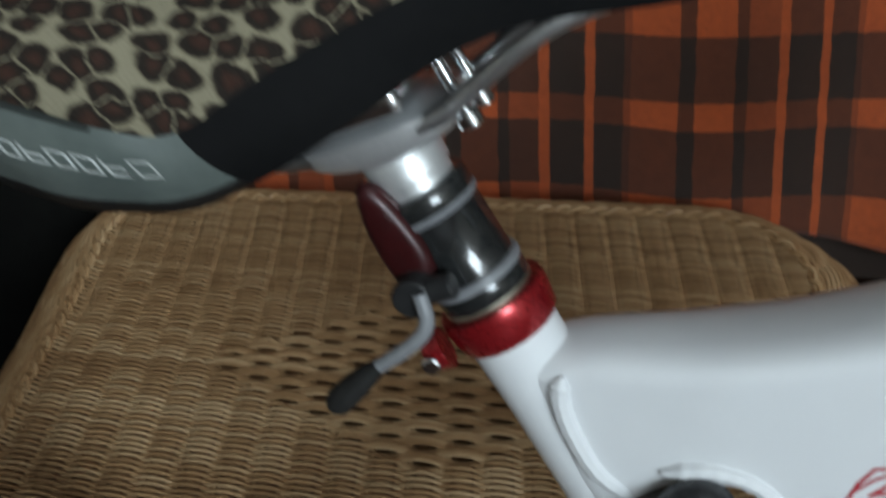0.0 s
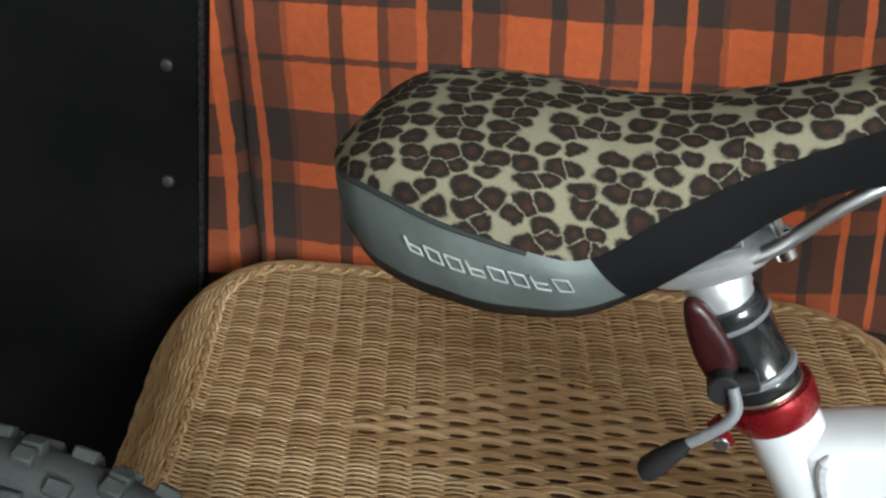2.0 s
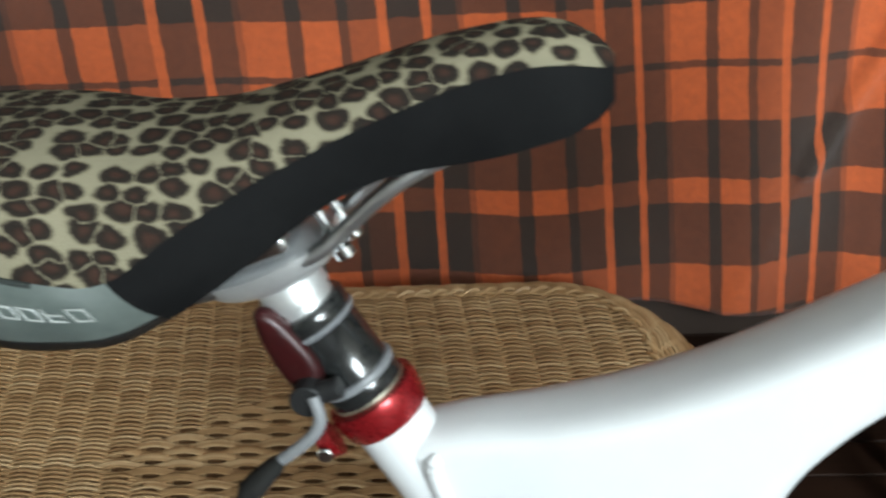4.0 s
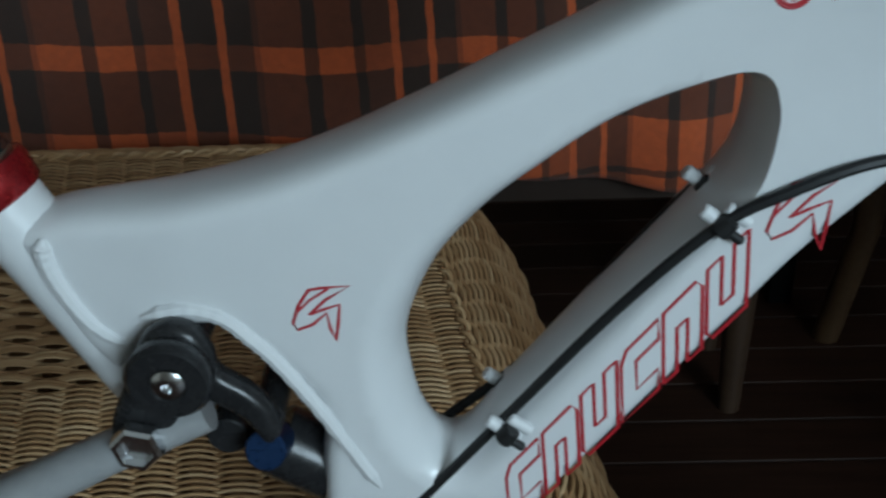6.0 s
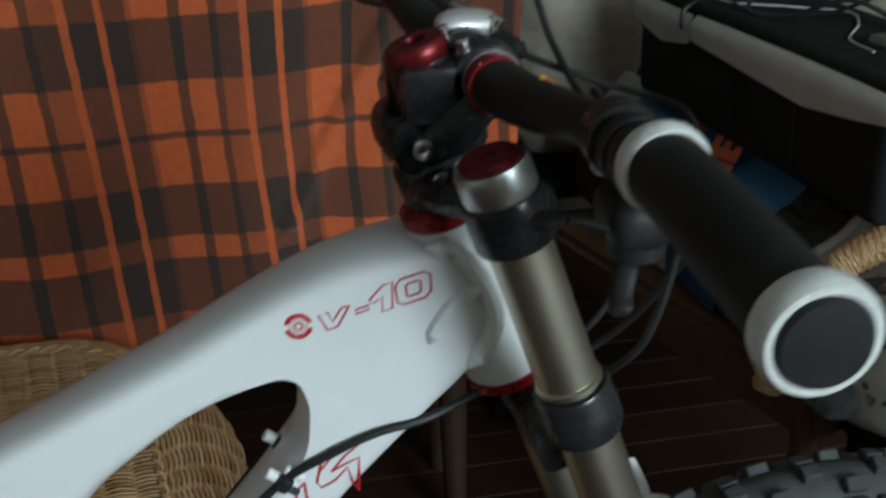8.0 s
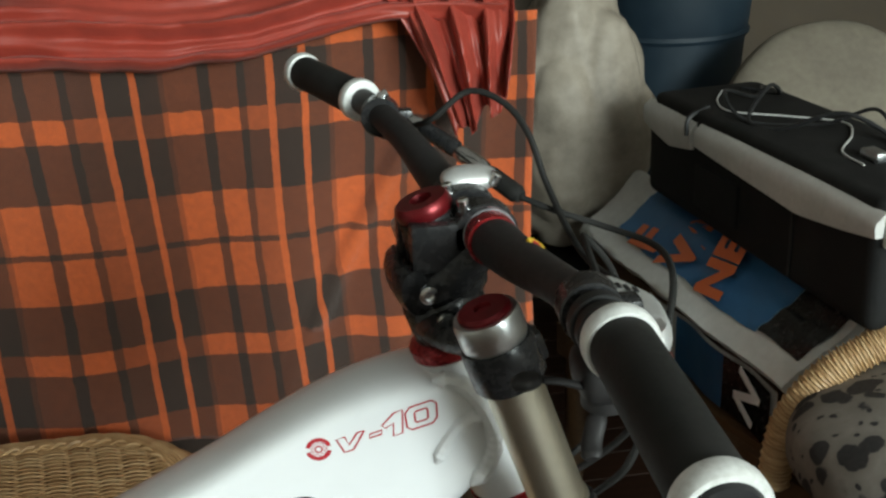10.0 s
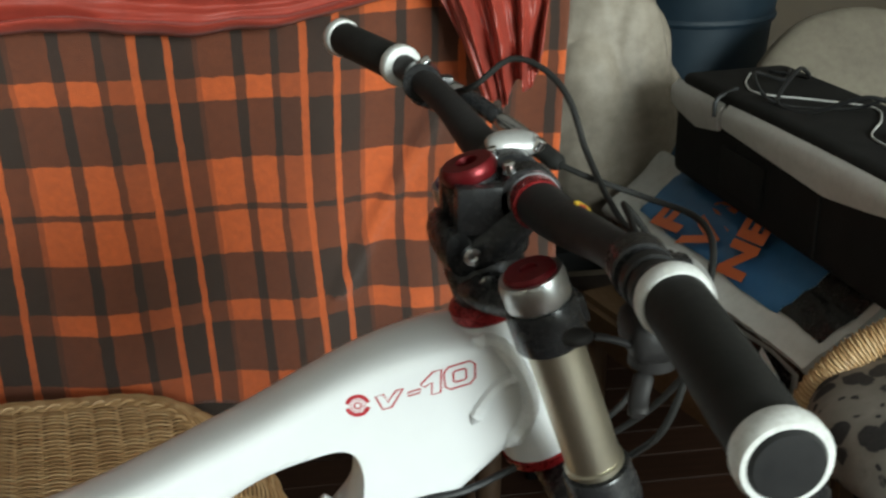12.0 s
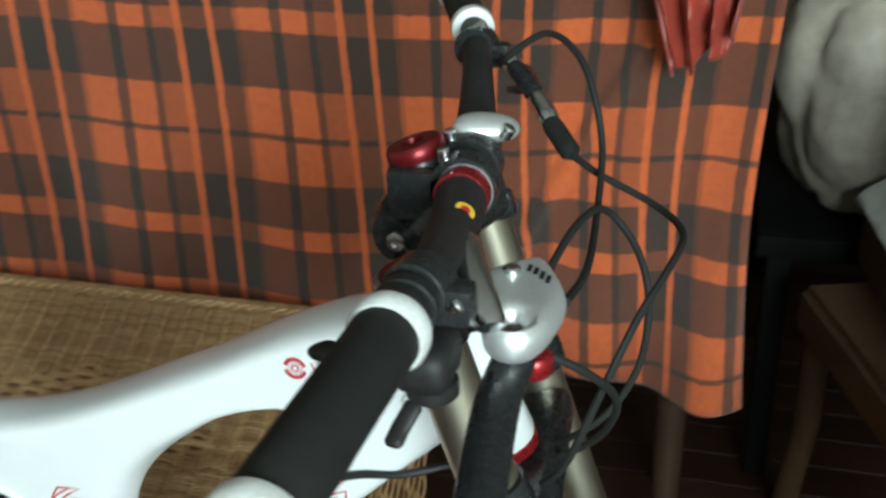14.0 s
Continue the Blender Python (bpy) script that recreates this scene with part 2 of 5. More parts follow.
def leopard_material():
    m = Mat("leopard_plush", (0.4, 0.36, 0.24), 0.85)
    m.b.inputs["Specular IOR Level"].default_value = 0.15
    c = m.coords()
    warp = m.node("ShaderNodeTexNoise", Scale=90.0, Detail=2.0)
    m.link(c, warp.inputs["Vector"])
    off = m.node("ShaderNodeVectorMath")
    off.operation = "MULTIPLY_ADD"
    off.inputs[1].default_value = (0.0075, 0.0075, 0.0075)
    m.link(warp.outputs["Color"], off.inputs[0])
    m.link(c, off.inputs[2])
    sep = m.node("ShaderNodeSeparateXYZ")
    m.link(off.outputs[0], sep.inputs[0])
    girth = m.math("ADD", sep.outputs[1], m.math("MULTIPLY", sep.outputs[2], 1.05))
    flat = m.node("ShaderNodeCombineXYZ")
    m.link(sep.outputs[0], flat.inputs[0])
    m.link(girth, flat.inputs[1])
    fur = m.noise(700, 3)

    def spots(scale, least, spread):
        """1 in the middle of a blotch, 0 at its ragged rim, less outside it; the blotches differ in size."""
        vo = m.node("ShaderNodeTexVoronoi", Scale=scale, Randomness=0.72)
        vo.voronoi_dimensions = "2D"
        m.link(flat.outputs[0], vo.inputs["Vector"])
        pick = m.node("ShaderNodeSeparateColor")
        m.link(vo.outputs["Color"], pick.inputs[0])
        reach = m.math("ADD", m.math("MULTIPLY", pick.outputs[0], spread), least)
        gap = m.node("ShaderNodeTexVoronoi", Scale=scale, Randomness=0.72)
        gap.voronoi_dimensions = "2D"
        gap.feature = "DISTANCE_TO_EDGE"
        m.link(flat.outputs[0], gap.inputs["Vector"])
        rag = m.math("MULTIPLY", m.math("SUBTRACT", fur, 0.5), 0.16)
        far = m.math("DIVIDE", m.math("ADD", vo.outputs["Distance"], rag), reach)
        near = m.math("MULTIPLY", m.math("SUBTRACT", m.math("SUBTRACT", gap.outputs["Distance"], rag), 0.03), 5.0)
        return m.math("MINIMUM", m.math("SUBTRACT", 1.0, far), near)

    d = spots(72, 0.40, 0.20)
    col = m.ramp(m.math("ADD", m.math("MULTIPLY", d, 0.5), 0.5), [(0.38, (0.26, 0.235, 0.16)), (0.46, (0.20, 0.175, 0.115)), (0.54, (0.014, 0.010, 0.009)), (0.72, (0.010, 0.007, 0.007)), (0.84, (0.030, 0.012, 0.009)), (0.98, (0.045, 0.018, 0.013))])
    m.colour(m.mix(m.math("MULTIPLY", fur, 0.2), col, (0.10, 0.085, 0.055)))
    m.bump(fur, 0.6, 0.0015)
    return m


def spot_fur_material():
    m = Mat("spotted_fur", (0.3, 0.28, 0.25), 0.9)
    c = m.coords()
    warp = m.node("ShaderNodeTexNoise", Scale=25.0, Detail=3.0)
    m.link(c, warp.inputs["Vector"])
    off = m.node("ShaderNodeVectorMath")
    off.operation = "MULTIPLY_ADD"
    off.inputs[1].default_value = (0.03, 0.03, 0.03)
    m.link(warp.outputs["Color"], off.inputs[0])
    m.link(c, off.inputs[2])
    vo = m.node("ShaderNodeTexVoronoi", Scale=24.0, Randomness=0.95)
    m.link(off.outputs[0], vo.inputs["Vector"])
    d = m.math("ADD", vo.outputs["Distance"], m.math("MULTIPLY", m.math("SUBTRACT", m.noise(12, 1), 0.5), 0.5))
    dots = m.node("ShaderNodeTexVoronoi", Scale=52.0, Randomness=1.0)
    m.link(off.outputs[0], dots.inputs["Vector"])
    d = m.math("MINIMUM", d, m.math("ADD", dots.outputs["Distance"], 0.22))
    fur = m.noise(180, 3)
    m.colour(m.mix(m.math("MULTIPLY", fur, 0.3), m.ramp(d, [(0.41, (0.012, 0.011, 0.012)), (0.45, (0.18, 0.158, 0.135)), (0.85, (0.24, 0.215, 0.185))]), (0.10, 0.09, 0.08)))
    m.bump(fur, 0.3, 0.003)
    return m


def cane_weave_material():
    m = Mat("woven_rattan", (0.4, 0.24, 0.1), 0.5)
    g = m.node("ShaderNodeNewGeometry")
    n = m.noise(7, 4)
    f = m.math("ADD", m.math("MULTIPLY", g.outputs["Random Per Island"], 0.45), m.math("MULTIPLY", n, 0.55))
    f = m.math("ADD", f, m.math("MULTIPLY", m.math("SUBTRACT", m.noise(90, 2), 0.5), 0.25))
    m.colour(m.ramp(f, [(0.2, (0.27, 0.145, 0.060)), (0.5, (0.45, 0.275, 0.130)), (0.8, (0.58, 0.40, 0.22))]))
    m.bump(m.noise(300, 3), 0.25, 0.0005)
    return m


def satin_material():
    m = varied("coral_satin", (0.36, 0.048, 0.030), (0.27, 0.034, 0.021), 6, 0.42, 0, 0, 0.15, 200, 0.0006, 0.08)
    return m


PLAID, LEOPARD, FUR, RATTAN, RED_SATIN, FLOOR = plaid_material(), leopard_material(), spot_fur_material(), cane_weave_material(), satin_material(), floor_material()


# ---- mesh helpers ----
def part(name, bm, material, parent=None, label="", smooth=True, flat_angle=40):
    """Links a bmesh as one mesh object, under a thing or a part."""
    bmesh.ops.recalc_face_normals(bm, faces=bm.faces)
    me = bpy.data.meshes.new(name)
    bm.to_mesh(me)
    bm.free()
    me.materials.append(material.m)
    if smooth:
        me.shade_smooth()
        me.set_sharp_from_angle(angle=radians(flat_angle))
    ob = new(name, me)
    if parent:
        ob.parent = parent
    if label:
        tagged(ob, label)
    return ob


def thing(name, label, category, at=(0, 0, 0), kind="", group=""):
    ob = new(name)
    ob.location = at
    return tagged(ob, label, category, group, kind)


def spline(points, steps=8):
    """A smooth run through the points (Catmull-Rom)."""
    p = [Vector(q) for q in points]
    p = [p[0] * 2 - p[1]] + p + [p[-1] * 2 - p[-2]]
    out = []
    for i in range(1, len(p) - 2):
        a, b, c, d = p[i - 1:i + 3]
        for s in range(steps):
            t = s / steps
            out.append(0.5 * ((2 * b) + (c - a) * t + (2 * a - 5 * b + 4 * c - d) * t * t + (3 * b - a - 3 * c + d) * t ** 3))
    out.append(p[-2])
    return out


def sweep(bm, pts, radius, sides=12, flat=1.0, up=None, closed=False, caps=True):
    """A tube along pts. radius: number or list. flat: thickness across the second axis as a share of the first."""
    pts = [Vector(p) for p in pts]
    n = len(pts)
    r = radius if isinstance(radius, (list, tuple)) else [radius] * n
    rings, side = [], None
    for i, p in enumerate(pts):
        a = pts[(i - 1) % n] if closed or i else p
        b = pts[(i + 1) % n] if closed or i < n - 1 else p
        t = (b - a).normalized()
        if side is None:
            ref = Vector(up) if up else (Vector((0, 0, 1)) if abs(t.z) < 0.9 else Vector((0, 1, 0)))
            side = t.cross(ref).normalized()
        side = (side - t * side.dot(t)).normalized()
        nor = side.cross(t)
        rings.append([bm.verts.new(p + (side * math.cos(2 * math.pi * k / sides) + nor * flat * math.sin(2 * math.pi * k / sides)) * r[i]) for k in range(sides)])
    for i in range(n if closed else n - 1):
        a, b = rings[i], rings[(i + 1) % n]
        for k in range(sides):
            bm.faces.new((a[k], a[(k + 1) % sides], b[(k + 1) % sides], b[k]))
    if caps and not closed:
        bm.faces.new(rings[0][::-1])
        bm.faces.new(rings[-1])
    return bm


def lathe(profile, base, axis, sides=32):
    """Turns (radius, height) pairs round an axis that starts at base."""
    bm = bmesh.new()
    ax = Vector(axis).normalized()
    s = ax.orthogonal().normalized()
    t = ax.cross(s)
    base = Vector(base)
    rings = [[bm.verts.new(base + ax * h + (s * math.cos(2 * math.pi * k / sides) + t * math.sin(2 * math.pi * k / sides)) * max(rad, 1e-4)) for k in range(sides)] for rad, h in profile]
    for a, b in zip(rings, rings[1:]):
        for k in range(sides):
            bm.faces.new((a[k], a[(k + 1) % sides], b[(k + 1) % sides], b[k]))
    bm.faces.new(rings[0][::-1])
    bm.faces.new(rings[-1])
    return bm


def rod(a, b, r, bevel=0.001, sides=28):
    a, b = Vector(a), Vector(b)
    h = (b - a).length
    return lathe([(r - bevel, 0), (r, bevel), (r, h - bevel), (r - bevel, h)], a, b - a, sides)


def block(lo, hi, bevel=0.004, m=None, segments=2):
    bm = bmesh.new()
    bmesh.ops.create_cube(bm, size=1)
    for v in bm.verts:
        v.co = Vector([lo[i] + (v.co[i] + 0.5) * (hi[i] - lo[i]) for i in range(3)])
    if bevel:
        bmesh.ops.bevel(bm, geom=bm.edges[:], offset=bevel, segments=segments, affect="EDGES", profile=0.6)
    if m:
        bm.transform(m)
    return bm


def join(*bms):
    """Several shells of one part as one bmesh."""
    out = bmesh.new()
    for b in bms:
        me = bpy.data.meshes.new("tmp")
        b.to_mesh(me)
        b.free()
        out.from_mesh(me)
        bpy.data.meshes.remove(me)
    return out


def interp(table, x):
    return float(np.interp(x, [a for a, _ in table], [b for _, b in table]))


def inside(poly, x, z):
    hit = False
    for (x1, z1), (x2, z2) in zip(poly, poly[1:] + poly[:1]):
        if (z1 > z) != (z2 > z) and x < (x2 - x1) * (z - z1) / (z2 - z1) + x1:
            hit = not hit
    return hit


def closed_curve(points, steps=5):
    p = [Vector((a, 0, b)) for a, b in points]
    n = len(p)
    out = []
    for i in range(n):
        a, b, c, d = p[i - 1], p[i], p[(i + 1) % n], p[(i + 2) % n]
        for s in range(steps):
            t = s / steps
            q = 0.5 * ((2 * b) + (c - a) * t + (2 * a - 5 * b + 4 * c - d) * t * t + (3 * b - a - 3 * c + d) * t ** 3)
            out.append((q.x, q.z))
    return out


def puffed(outline, holes, half, edge, grid=0.006, rim=2.0, hole_edge=None):
    """A plate in the x-z plane whose edges round over: thickness grows with the distance from the outline. half may be a function of x, z."""
    from mathutils.geometry import delaunay_2d_cdt
    loops = [outline, *holes]
    pts, edges, scale = [], [], []
    for lp in loops:
        scale += [1.0 if lp is outline or not hole_edge else edge / hole_edge(*p) for p in lp]
        s = len(pts)
        pts += lp
        edges += [(s + i, s + (i + 1) % len(lp)) for i in range(len(lp))]
    seg_a = np.array([pts[a] for a, _ in edges])
    seg_b = np.array([pts[b] for _, b in edges])
    scale = np.array(scale)
    flat_side = np.array([0.0 if k < len(outline) else 1.0 for k in range(len(pts))])

    def dist(q):
        d = seg_b - seg_a
        t = np.clip(((q - seg_a) * d).sum(1) / np.maximum((d * d).sum(1), 1e-12), 0, 1)
        return float(np.min(np.hypot(*(seg_a + d * t[:, None] - q).T) * scale))

    def by_hole(q):
        d = seg_b - seg_a
        t = np.clip(((q - seg_a) * d).sum(1) / np.maximum((d * d).sum(1), 1e-12), 0, 1)
        return flat_side[int(np.argmin(np.hypot(*(seg_a + d * t[:, None] - q).T) * scale))] > 0

    xs, zs = [p[0] for p in outline], [p[1] for p in outline]
    ok = lambda x, z: inside(outline, x, z) and not any(inside(h, x, z) for h in holes)
    more = []
    for off in (0.04, 0.14, 0.32, 0.6, 1.0):
        for lp in loops:
            for i in range(len(lp)):
                k = 1.0 if lp is outline or not hole_edge else hole_edge(*lp[i]) / edge
                a, b = np.array(lp[i - 1]), np.array(lp[(i + 1) % len(lp)])
                t = (b - a) / max(np.hypot(*(b - a)), 1e-9)
                for sgn in (1, -1):
                    q = np.array(lp[i]) + sgn * np.array((-t[1], t[0])) * off * edge * k
                    if ok(*q) and dist(q) > 0.9 * off * edge:
                        more.append(tuple(q))
    x = min(xs) + grid / 2
    while x < max(xs):
        z = min(zs) + grid / 2
        while z < max(zs):
            if ok(x, z) and dist(np.array((x, z))) > 1.2 * edge:
                more.append((x, z))
            z += grid
        x += grid
    every = [Vector(p) for p in pts + more]
    v2, _, f2, _, _, _ = delaunay_2d_cdt(every, edges, [], 0, 1e-6)
    bm = bmesh.new()
    top, bot = [], []
    for p in v2:
        d = min(dist(np.array((p.x, p.y))) / edge, 1.0)
        power = rim if not by_hole(np.array((p.x, p.y))) else 1.5
        w = (half(p.x, p.y) if callable(half) else half) * (1 - (1 - d) ** power) ** (1 / power)
        a = bm.verts.new((p.x, -w, p.y))
        b = bm.verts.new((p.x, w, p.y)) if d > 1e-4 else a
        top.append(a)
        bot.append(b)
    for f in f2:
        c = sum((v2[i] for i in f), Vector((0, 0))) / len(f)
        if not ok(c.x, c.y):
            continue
        for side in (top, bot):
            vs = [side[i] for i in f]
            if len(set(vs)) > 2:
                try:
                    bm.faces.new(vs)
                except ValueError:
                    pass
    return bm


def text_outline(body, size, m, weight, shear=0.0, width=1.0, fill=False):
    """Letters from the built-in font as a mesh: their outlines as thin cords, or filled."""
    c = bpy.data.curves.new("lettering", "FONT")
    c.body, c.size, c.shear, c.space_character = body, size, shear, width
    c.resolution_u = 4
    c.fill_mode = "BOTH" if fill else "NONE"
    c.extrude = 0.0004 if fill else 0.0
    c.offset = weight if fill else 0.0
    c.bevel_depth, c.bevel_resolution = (0.0 if fill else weight), 1
    o = new("lettering", c)
    dg = bpy.context.evaluated_depsgraph_get()
    dg.update()
    me = bpy.data.meshes.new_from_object(o.evaluated_get(dg))
    bpy.data.objects.remove(o)
    bm = bmesh.new()
    bm.from_mesh(me)
    bpy.data.meshes.remove(me)
    bm.transform(m)
    return bm


# ---- the room ----
def plain(name, lo, hi, material, label, bevel=0.0):
    return tagged(part(name, block(lo, hi, bevel), material), label, name.split("_")[0], "", "structure")


FZ = 0.02
sub = plain("floor", (-2.0, -3.55, FZ - 0.1), (3.35, 2.2, FZ - 0.006), SOFA, "dark reddish brown wooden floor of narrow boards")
plain("wall_north", (-2.0, 2.0, FZ), (3.35, 2.15, 2.8), PLASTER, "dim brown painted wall behind the furniture")
# west, east and south walls are unseen, added to bounce daylight back
plain("wall_west", (-2.1, -3.4, FZ), (-1.95, 2.0, 2.8), BOUNCE_PLASTER, "unseen side wall, pale beige to bounce daylight")
plain("ceiling", (-2.1, -3.55, 2.8), (3.35, 2.15, 2.6), CEIL, "unseen pale ceiling that bounces daylight down")
plain("wall_east", (3.2, -3.4, FZ), (3.35, 2.0, 2.6), BOUNCE_PLASTER, "unseen side wall, pale beige to bounce daylight")
wall_s = thing("wall_south", "unseen wall with a window opening, pale beige to bounce daylight", "wall", kind="structure")
for lo, hi in (((-1.95, -3.55, FZ), (1.4, -3.4, 2.6)), ((3.16, -3.55, FZ), (3.35, -3.4, 2.6)), ((1.4, -3.55, FZ), (3.16, -3.4, 1.2)), ((1.4, -3.55, 2.56), (3.16, -3.4, 2.6))):
    part("wall_panel", block(lo, hi, 0), BOUNCE_PLASTER, wall_s)
win = thing("window_1", "white framed window letting in cool daylight", "window", kind="structure")
for lo, hi in (((1.4, -3.5, 1.2), (1.46, -3.44, 2.56)), ((3.10, -3.5, 1.2), (3.16, -3.44, 2.56)), ((1.46, -3.5, 1.2), (3.10, -3.44, 1.26)), ((1.46, -3.5, 2.50), (3.10, -3.44, 2.56)), ((2.26, -3.5, 1.26), (2.30, -3.44, 2.50))):
    part("window_frame", block(lo, hi, 0.004), WHITE, win)
plain("ground", (-400, -400, -0.3), (400, 400, -0.2), CANE, "plain ground outside the room")


# ---- the bicycle ----
bike = thing("mountain_bike", "white full-suspension mountain bike with leopard saddle, standing on the floor", "bicycle", (0.5, 0, FZ))
BASE = Matrix.Translation((-0.5, 0, -FZ))


def bp(name, bm, material, parent=None, label="", **k):
    """A part of the bicycle, given in world places."""
    if parent is None:
        bm.transform(BASE)
        return part(name, bm, material, bike, label, **k)
    bm.transform(BASE)
    return part(name, bm, material, parent, label, **k)


FRAME_OUT = [(.112, .770), (.135, .781), (.187, .787), (.231, .796), (.274, .810), (.316, .828), (.356, .847), (.406, .871), (.445, .892), (.481, .910), (.516, .923), (.555, .931), (.590, .931),
             (.612, .900), (.620, .868), (.606, .850), (.568, .814), (.514, .759), (.486, .724), (.448, .676), (.403, .619), (.355, .558), (.315, .51), (.275, .51), (.255, .56), (.256, .62), (.260, .660), (.241, .690), (.214, .715), (.176, .710), (.155, .686), (.135, .706), (.12, .742)]
HOLE = [(.310, .672), (.309, .703), (.325, .742), (.350, .773), (.381, .799), (.419, .826), (.455, .841), (.474, .845), (.480, .836), (.481, .821), (.476, .796), (.459, .773), (.419, .727), (.392, .696), (.363, .662), (.340, .632), (.328, .628), (.316, .646)]


def frame_half(x, z):
    """Half the frame's thickness: widest at the head and slim at the seat tube."""
    return interp([(0.11, .021), (0.2, .029), (0.35, .031), (0.5, .033), (0.58, .036), (0.63, .03)], x)


frame_ob = bp("frame", puffed(closed_curve(FRAME_OUT, 6), [closed_curve(HOLE, 9)], frame_half, 0.0125, 0.006, 2.6, lambda x, z: interp([(.305, .020), (.35, .017), (.42, .010), (.48, .0065)], x)), WHITE, label="glossy white painted aluminium frame", flat_angle=60)

UP = Vector((-.47, 0, .883))
P0 = Vector((.097, 0, .793))
bp("seat_tube", lathe([(.0225, -.15), (.0225, -.12), (.0215, -.05), (.0222, -.012)], P0, UP), WHITE, label="white painted seat tube")


def rippled(pts, r):
    """A weld bead with the overlapping ripples of its puddles."""
    line = spline(pts, 14)
    return sweep(bmesh.new(), line, [r * (1 + .05 * math.sin(k * 1.25)) * min(1, .25 + k / 8, .25 + (len(line) - 1 - k) / 8) for k in range(len(line))], 8)


# weld beads: seat tube, arch over the pivot, head gusset
for y in (-1, 1):
    bead = lambda pts, r, yy: bp("weld_bead", rippled([(a, y * yy, b) for a, b in pts], r), WHITE, frame_ob)
    bead([(.130, .772), (.129, .760), (.134, .742), (.146, .720), (.164, .706)], .0046, .0235)
    bead([(.174, .727), (.196, .731), (.215, .726), (.229, .712), (.241, .697), (.259, .668), (.276, .636), (.292, .606)], .0044, .0285)
    bead([(.566, .934), (.583, .930), (.596, .915), (.605, .896), (.608, .878), (.602, .860), (.590, .846)], .0062, .0352)
    bead([(.566, .868), (.573, .882), (.585, .897), (.602, .904)], .0052, .0362)


# head tube and headset
HD = Vector((-.31, 0, .955)).normalized()
HC = Vector((.604, 0, .884))
bp("head_tube", lathe([(.028, -.06), (.029, -.056), (.0275, -.04), (.0265, 0), (.0275, .045), (.029, .056), (.028, .060)], HC, HD), WHITE, label="white painted head tube")
bp("headset_cup", lathe([(.027, 0), (.029, .002), (.029, .009), (.024, .013)], HC + HD * .060, HD), RED_ANO, label="red anodised upper headset cup")
bp("headset_cup", lathe([(.024, -.012), (.029, -.008), (.0295, -.001), (.028, 0)], HC - HD * .060, HD), RED_ANO, label="red anodised lower headset cup")

# seat collar, post and lever
collar = bp("seat_collar", join(lathe([(.0235, -.013), (.0252, -.011), (.0268, .002), (.0260, .006), (.0215, .0065)], P0, UP), sweep(bmesh.new(), [(.075, -.012, .7755), (.067, -.014, .771)], [.011, .0085], 14, .9)), RED_ANO, label="red anodised seat clamp")
bp("clamp_bolt", rod((.071, -.024, .7735), (.071, -.027, .7735), .0045), CHROME, collar)
bp("brass_shim", lathe([(.0215, .006), (.0222, .0075), (.0215, .009)], P0, UP), GOLD)
bp("post_sleeve", lathe([(.0215, .0085), (.0222, .011), (.0222, .019), (.0208, .021), (.0206, .055), (.0218, .057), (.0218, .065), (.0206, .067), (.0175, .0675)], P0, UP), CARBON, label="dark glossy seatpost sleeve")
bp("rubber_ring", lathe([(.0195, .0), (.0226, .0015), (.0232, .0035), (.0226, .0055), (.0195, .007)], P0 + UP * .016, UP), LEVER_GREY)
bp("rubber_ring", lathe([(.0195, .0), (.0218, .0015), (.0224, .003), (.0218, .0045), (.0195, .006)], P0 + UP * .053, UP), LEVER_GREY)
bp("seatpost", lathe([(.0172, .060), (.0172, .072), (.0188, .073), (.0192, .081), (.0180, .083), (.0180, .104)], P0, UP), BRIGHT, label="silver alloy seatpost")
CT = Matrix.Translation((.052, 0, .885)) @ Euler((0, radians(-20), 0)).to_matrix().to_4x4()


def cradle():
    """The boat-shaped lower cradle of the saddle clamp."""
    bm = bmesh.new()
    rings = []
    for i in range(15):
        x = -.038 + .076 * i / 14
        f = math.sqrt(max(0.02, 1 - (x / .0395) ** 2))
        rings.append([bm.verts.new(CT @ Vector((x, .034 * f ** .6 * math.cos(a), -.002 + (.018 * f) * math.sin(a) if math.sin(a) < 0 else .003 * math.sin(a)))) for a in [2 * math.pi * k / 18 for k in range(18)]])
    for a, b in zip(rings, rings[1:]):
        for k in range(18):
            bm.faces.new((a[k], a[(k + 1) % 18], b[(k + 1) % 18], b[k]))
    bm.faces.new(rings[0][::-1])
    bm.faces.new(rings[-1])
    return bm


clamp = bp("saddle_clamp", cradle(), BRIGHT, label="polished alloy saddle clamp")
bp("top_plate", join(block((-.024, -.031, .004), (.022, .031, .017), .005, CT, 3), block((-.010, -.016, .014), (.012, .016, .022), .004, CT, 2)), CHROME, clamp)
for x, y in ((.040, -.012), (.040, .012), (-.036, 0)):
    a, b = CT @ Vector((x, y, -.014)), CT @ Vector((x - .004, y, .022))
    bp("clamp_bolt", join(rod(a, b, .003), rod(a, a + (b - a) * .2, .0058), rod(a + (b - a) * .85, b, .005)), CHROME, clamp)
bracket = puffed(closed_curve([(.037, .858), (.046, .860), (.057, .848), (.068, .830), (.070, .812), (.064, .804), (.052, .814), (.041, .836)], 3), [], .006, .005, .005)
bracket.transform(Matrix.Translation((.006, -.019, 0)))
lev = bp("dropper_bracket", bracket, RED_DARK, label="dark red anodised lever bracket")
bp("lever_pivot", join(rod((.068, -.036, .814), (.068, -.014, .814), .009), rod((.086, -.030, .820), (.068, -.030, .814), .006)), BLACK_PLASTIC, lev)
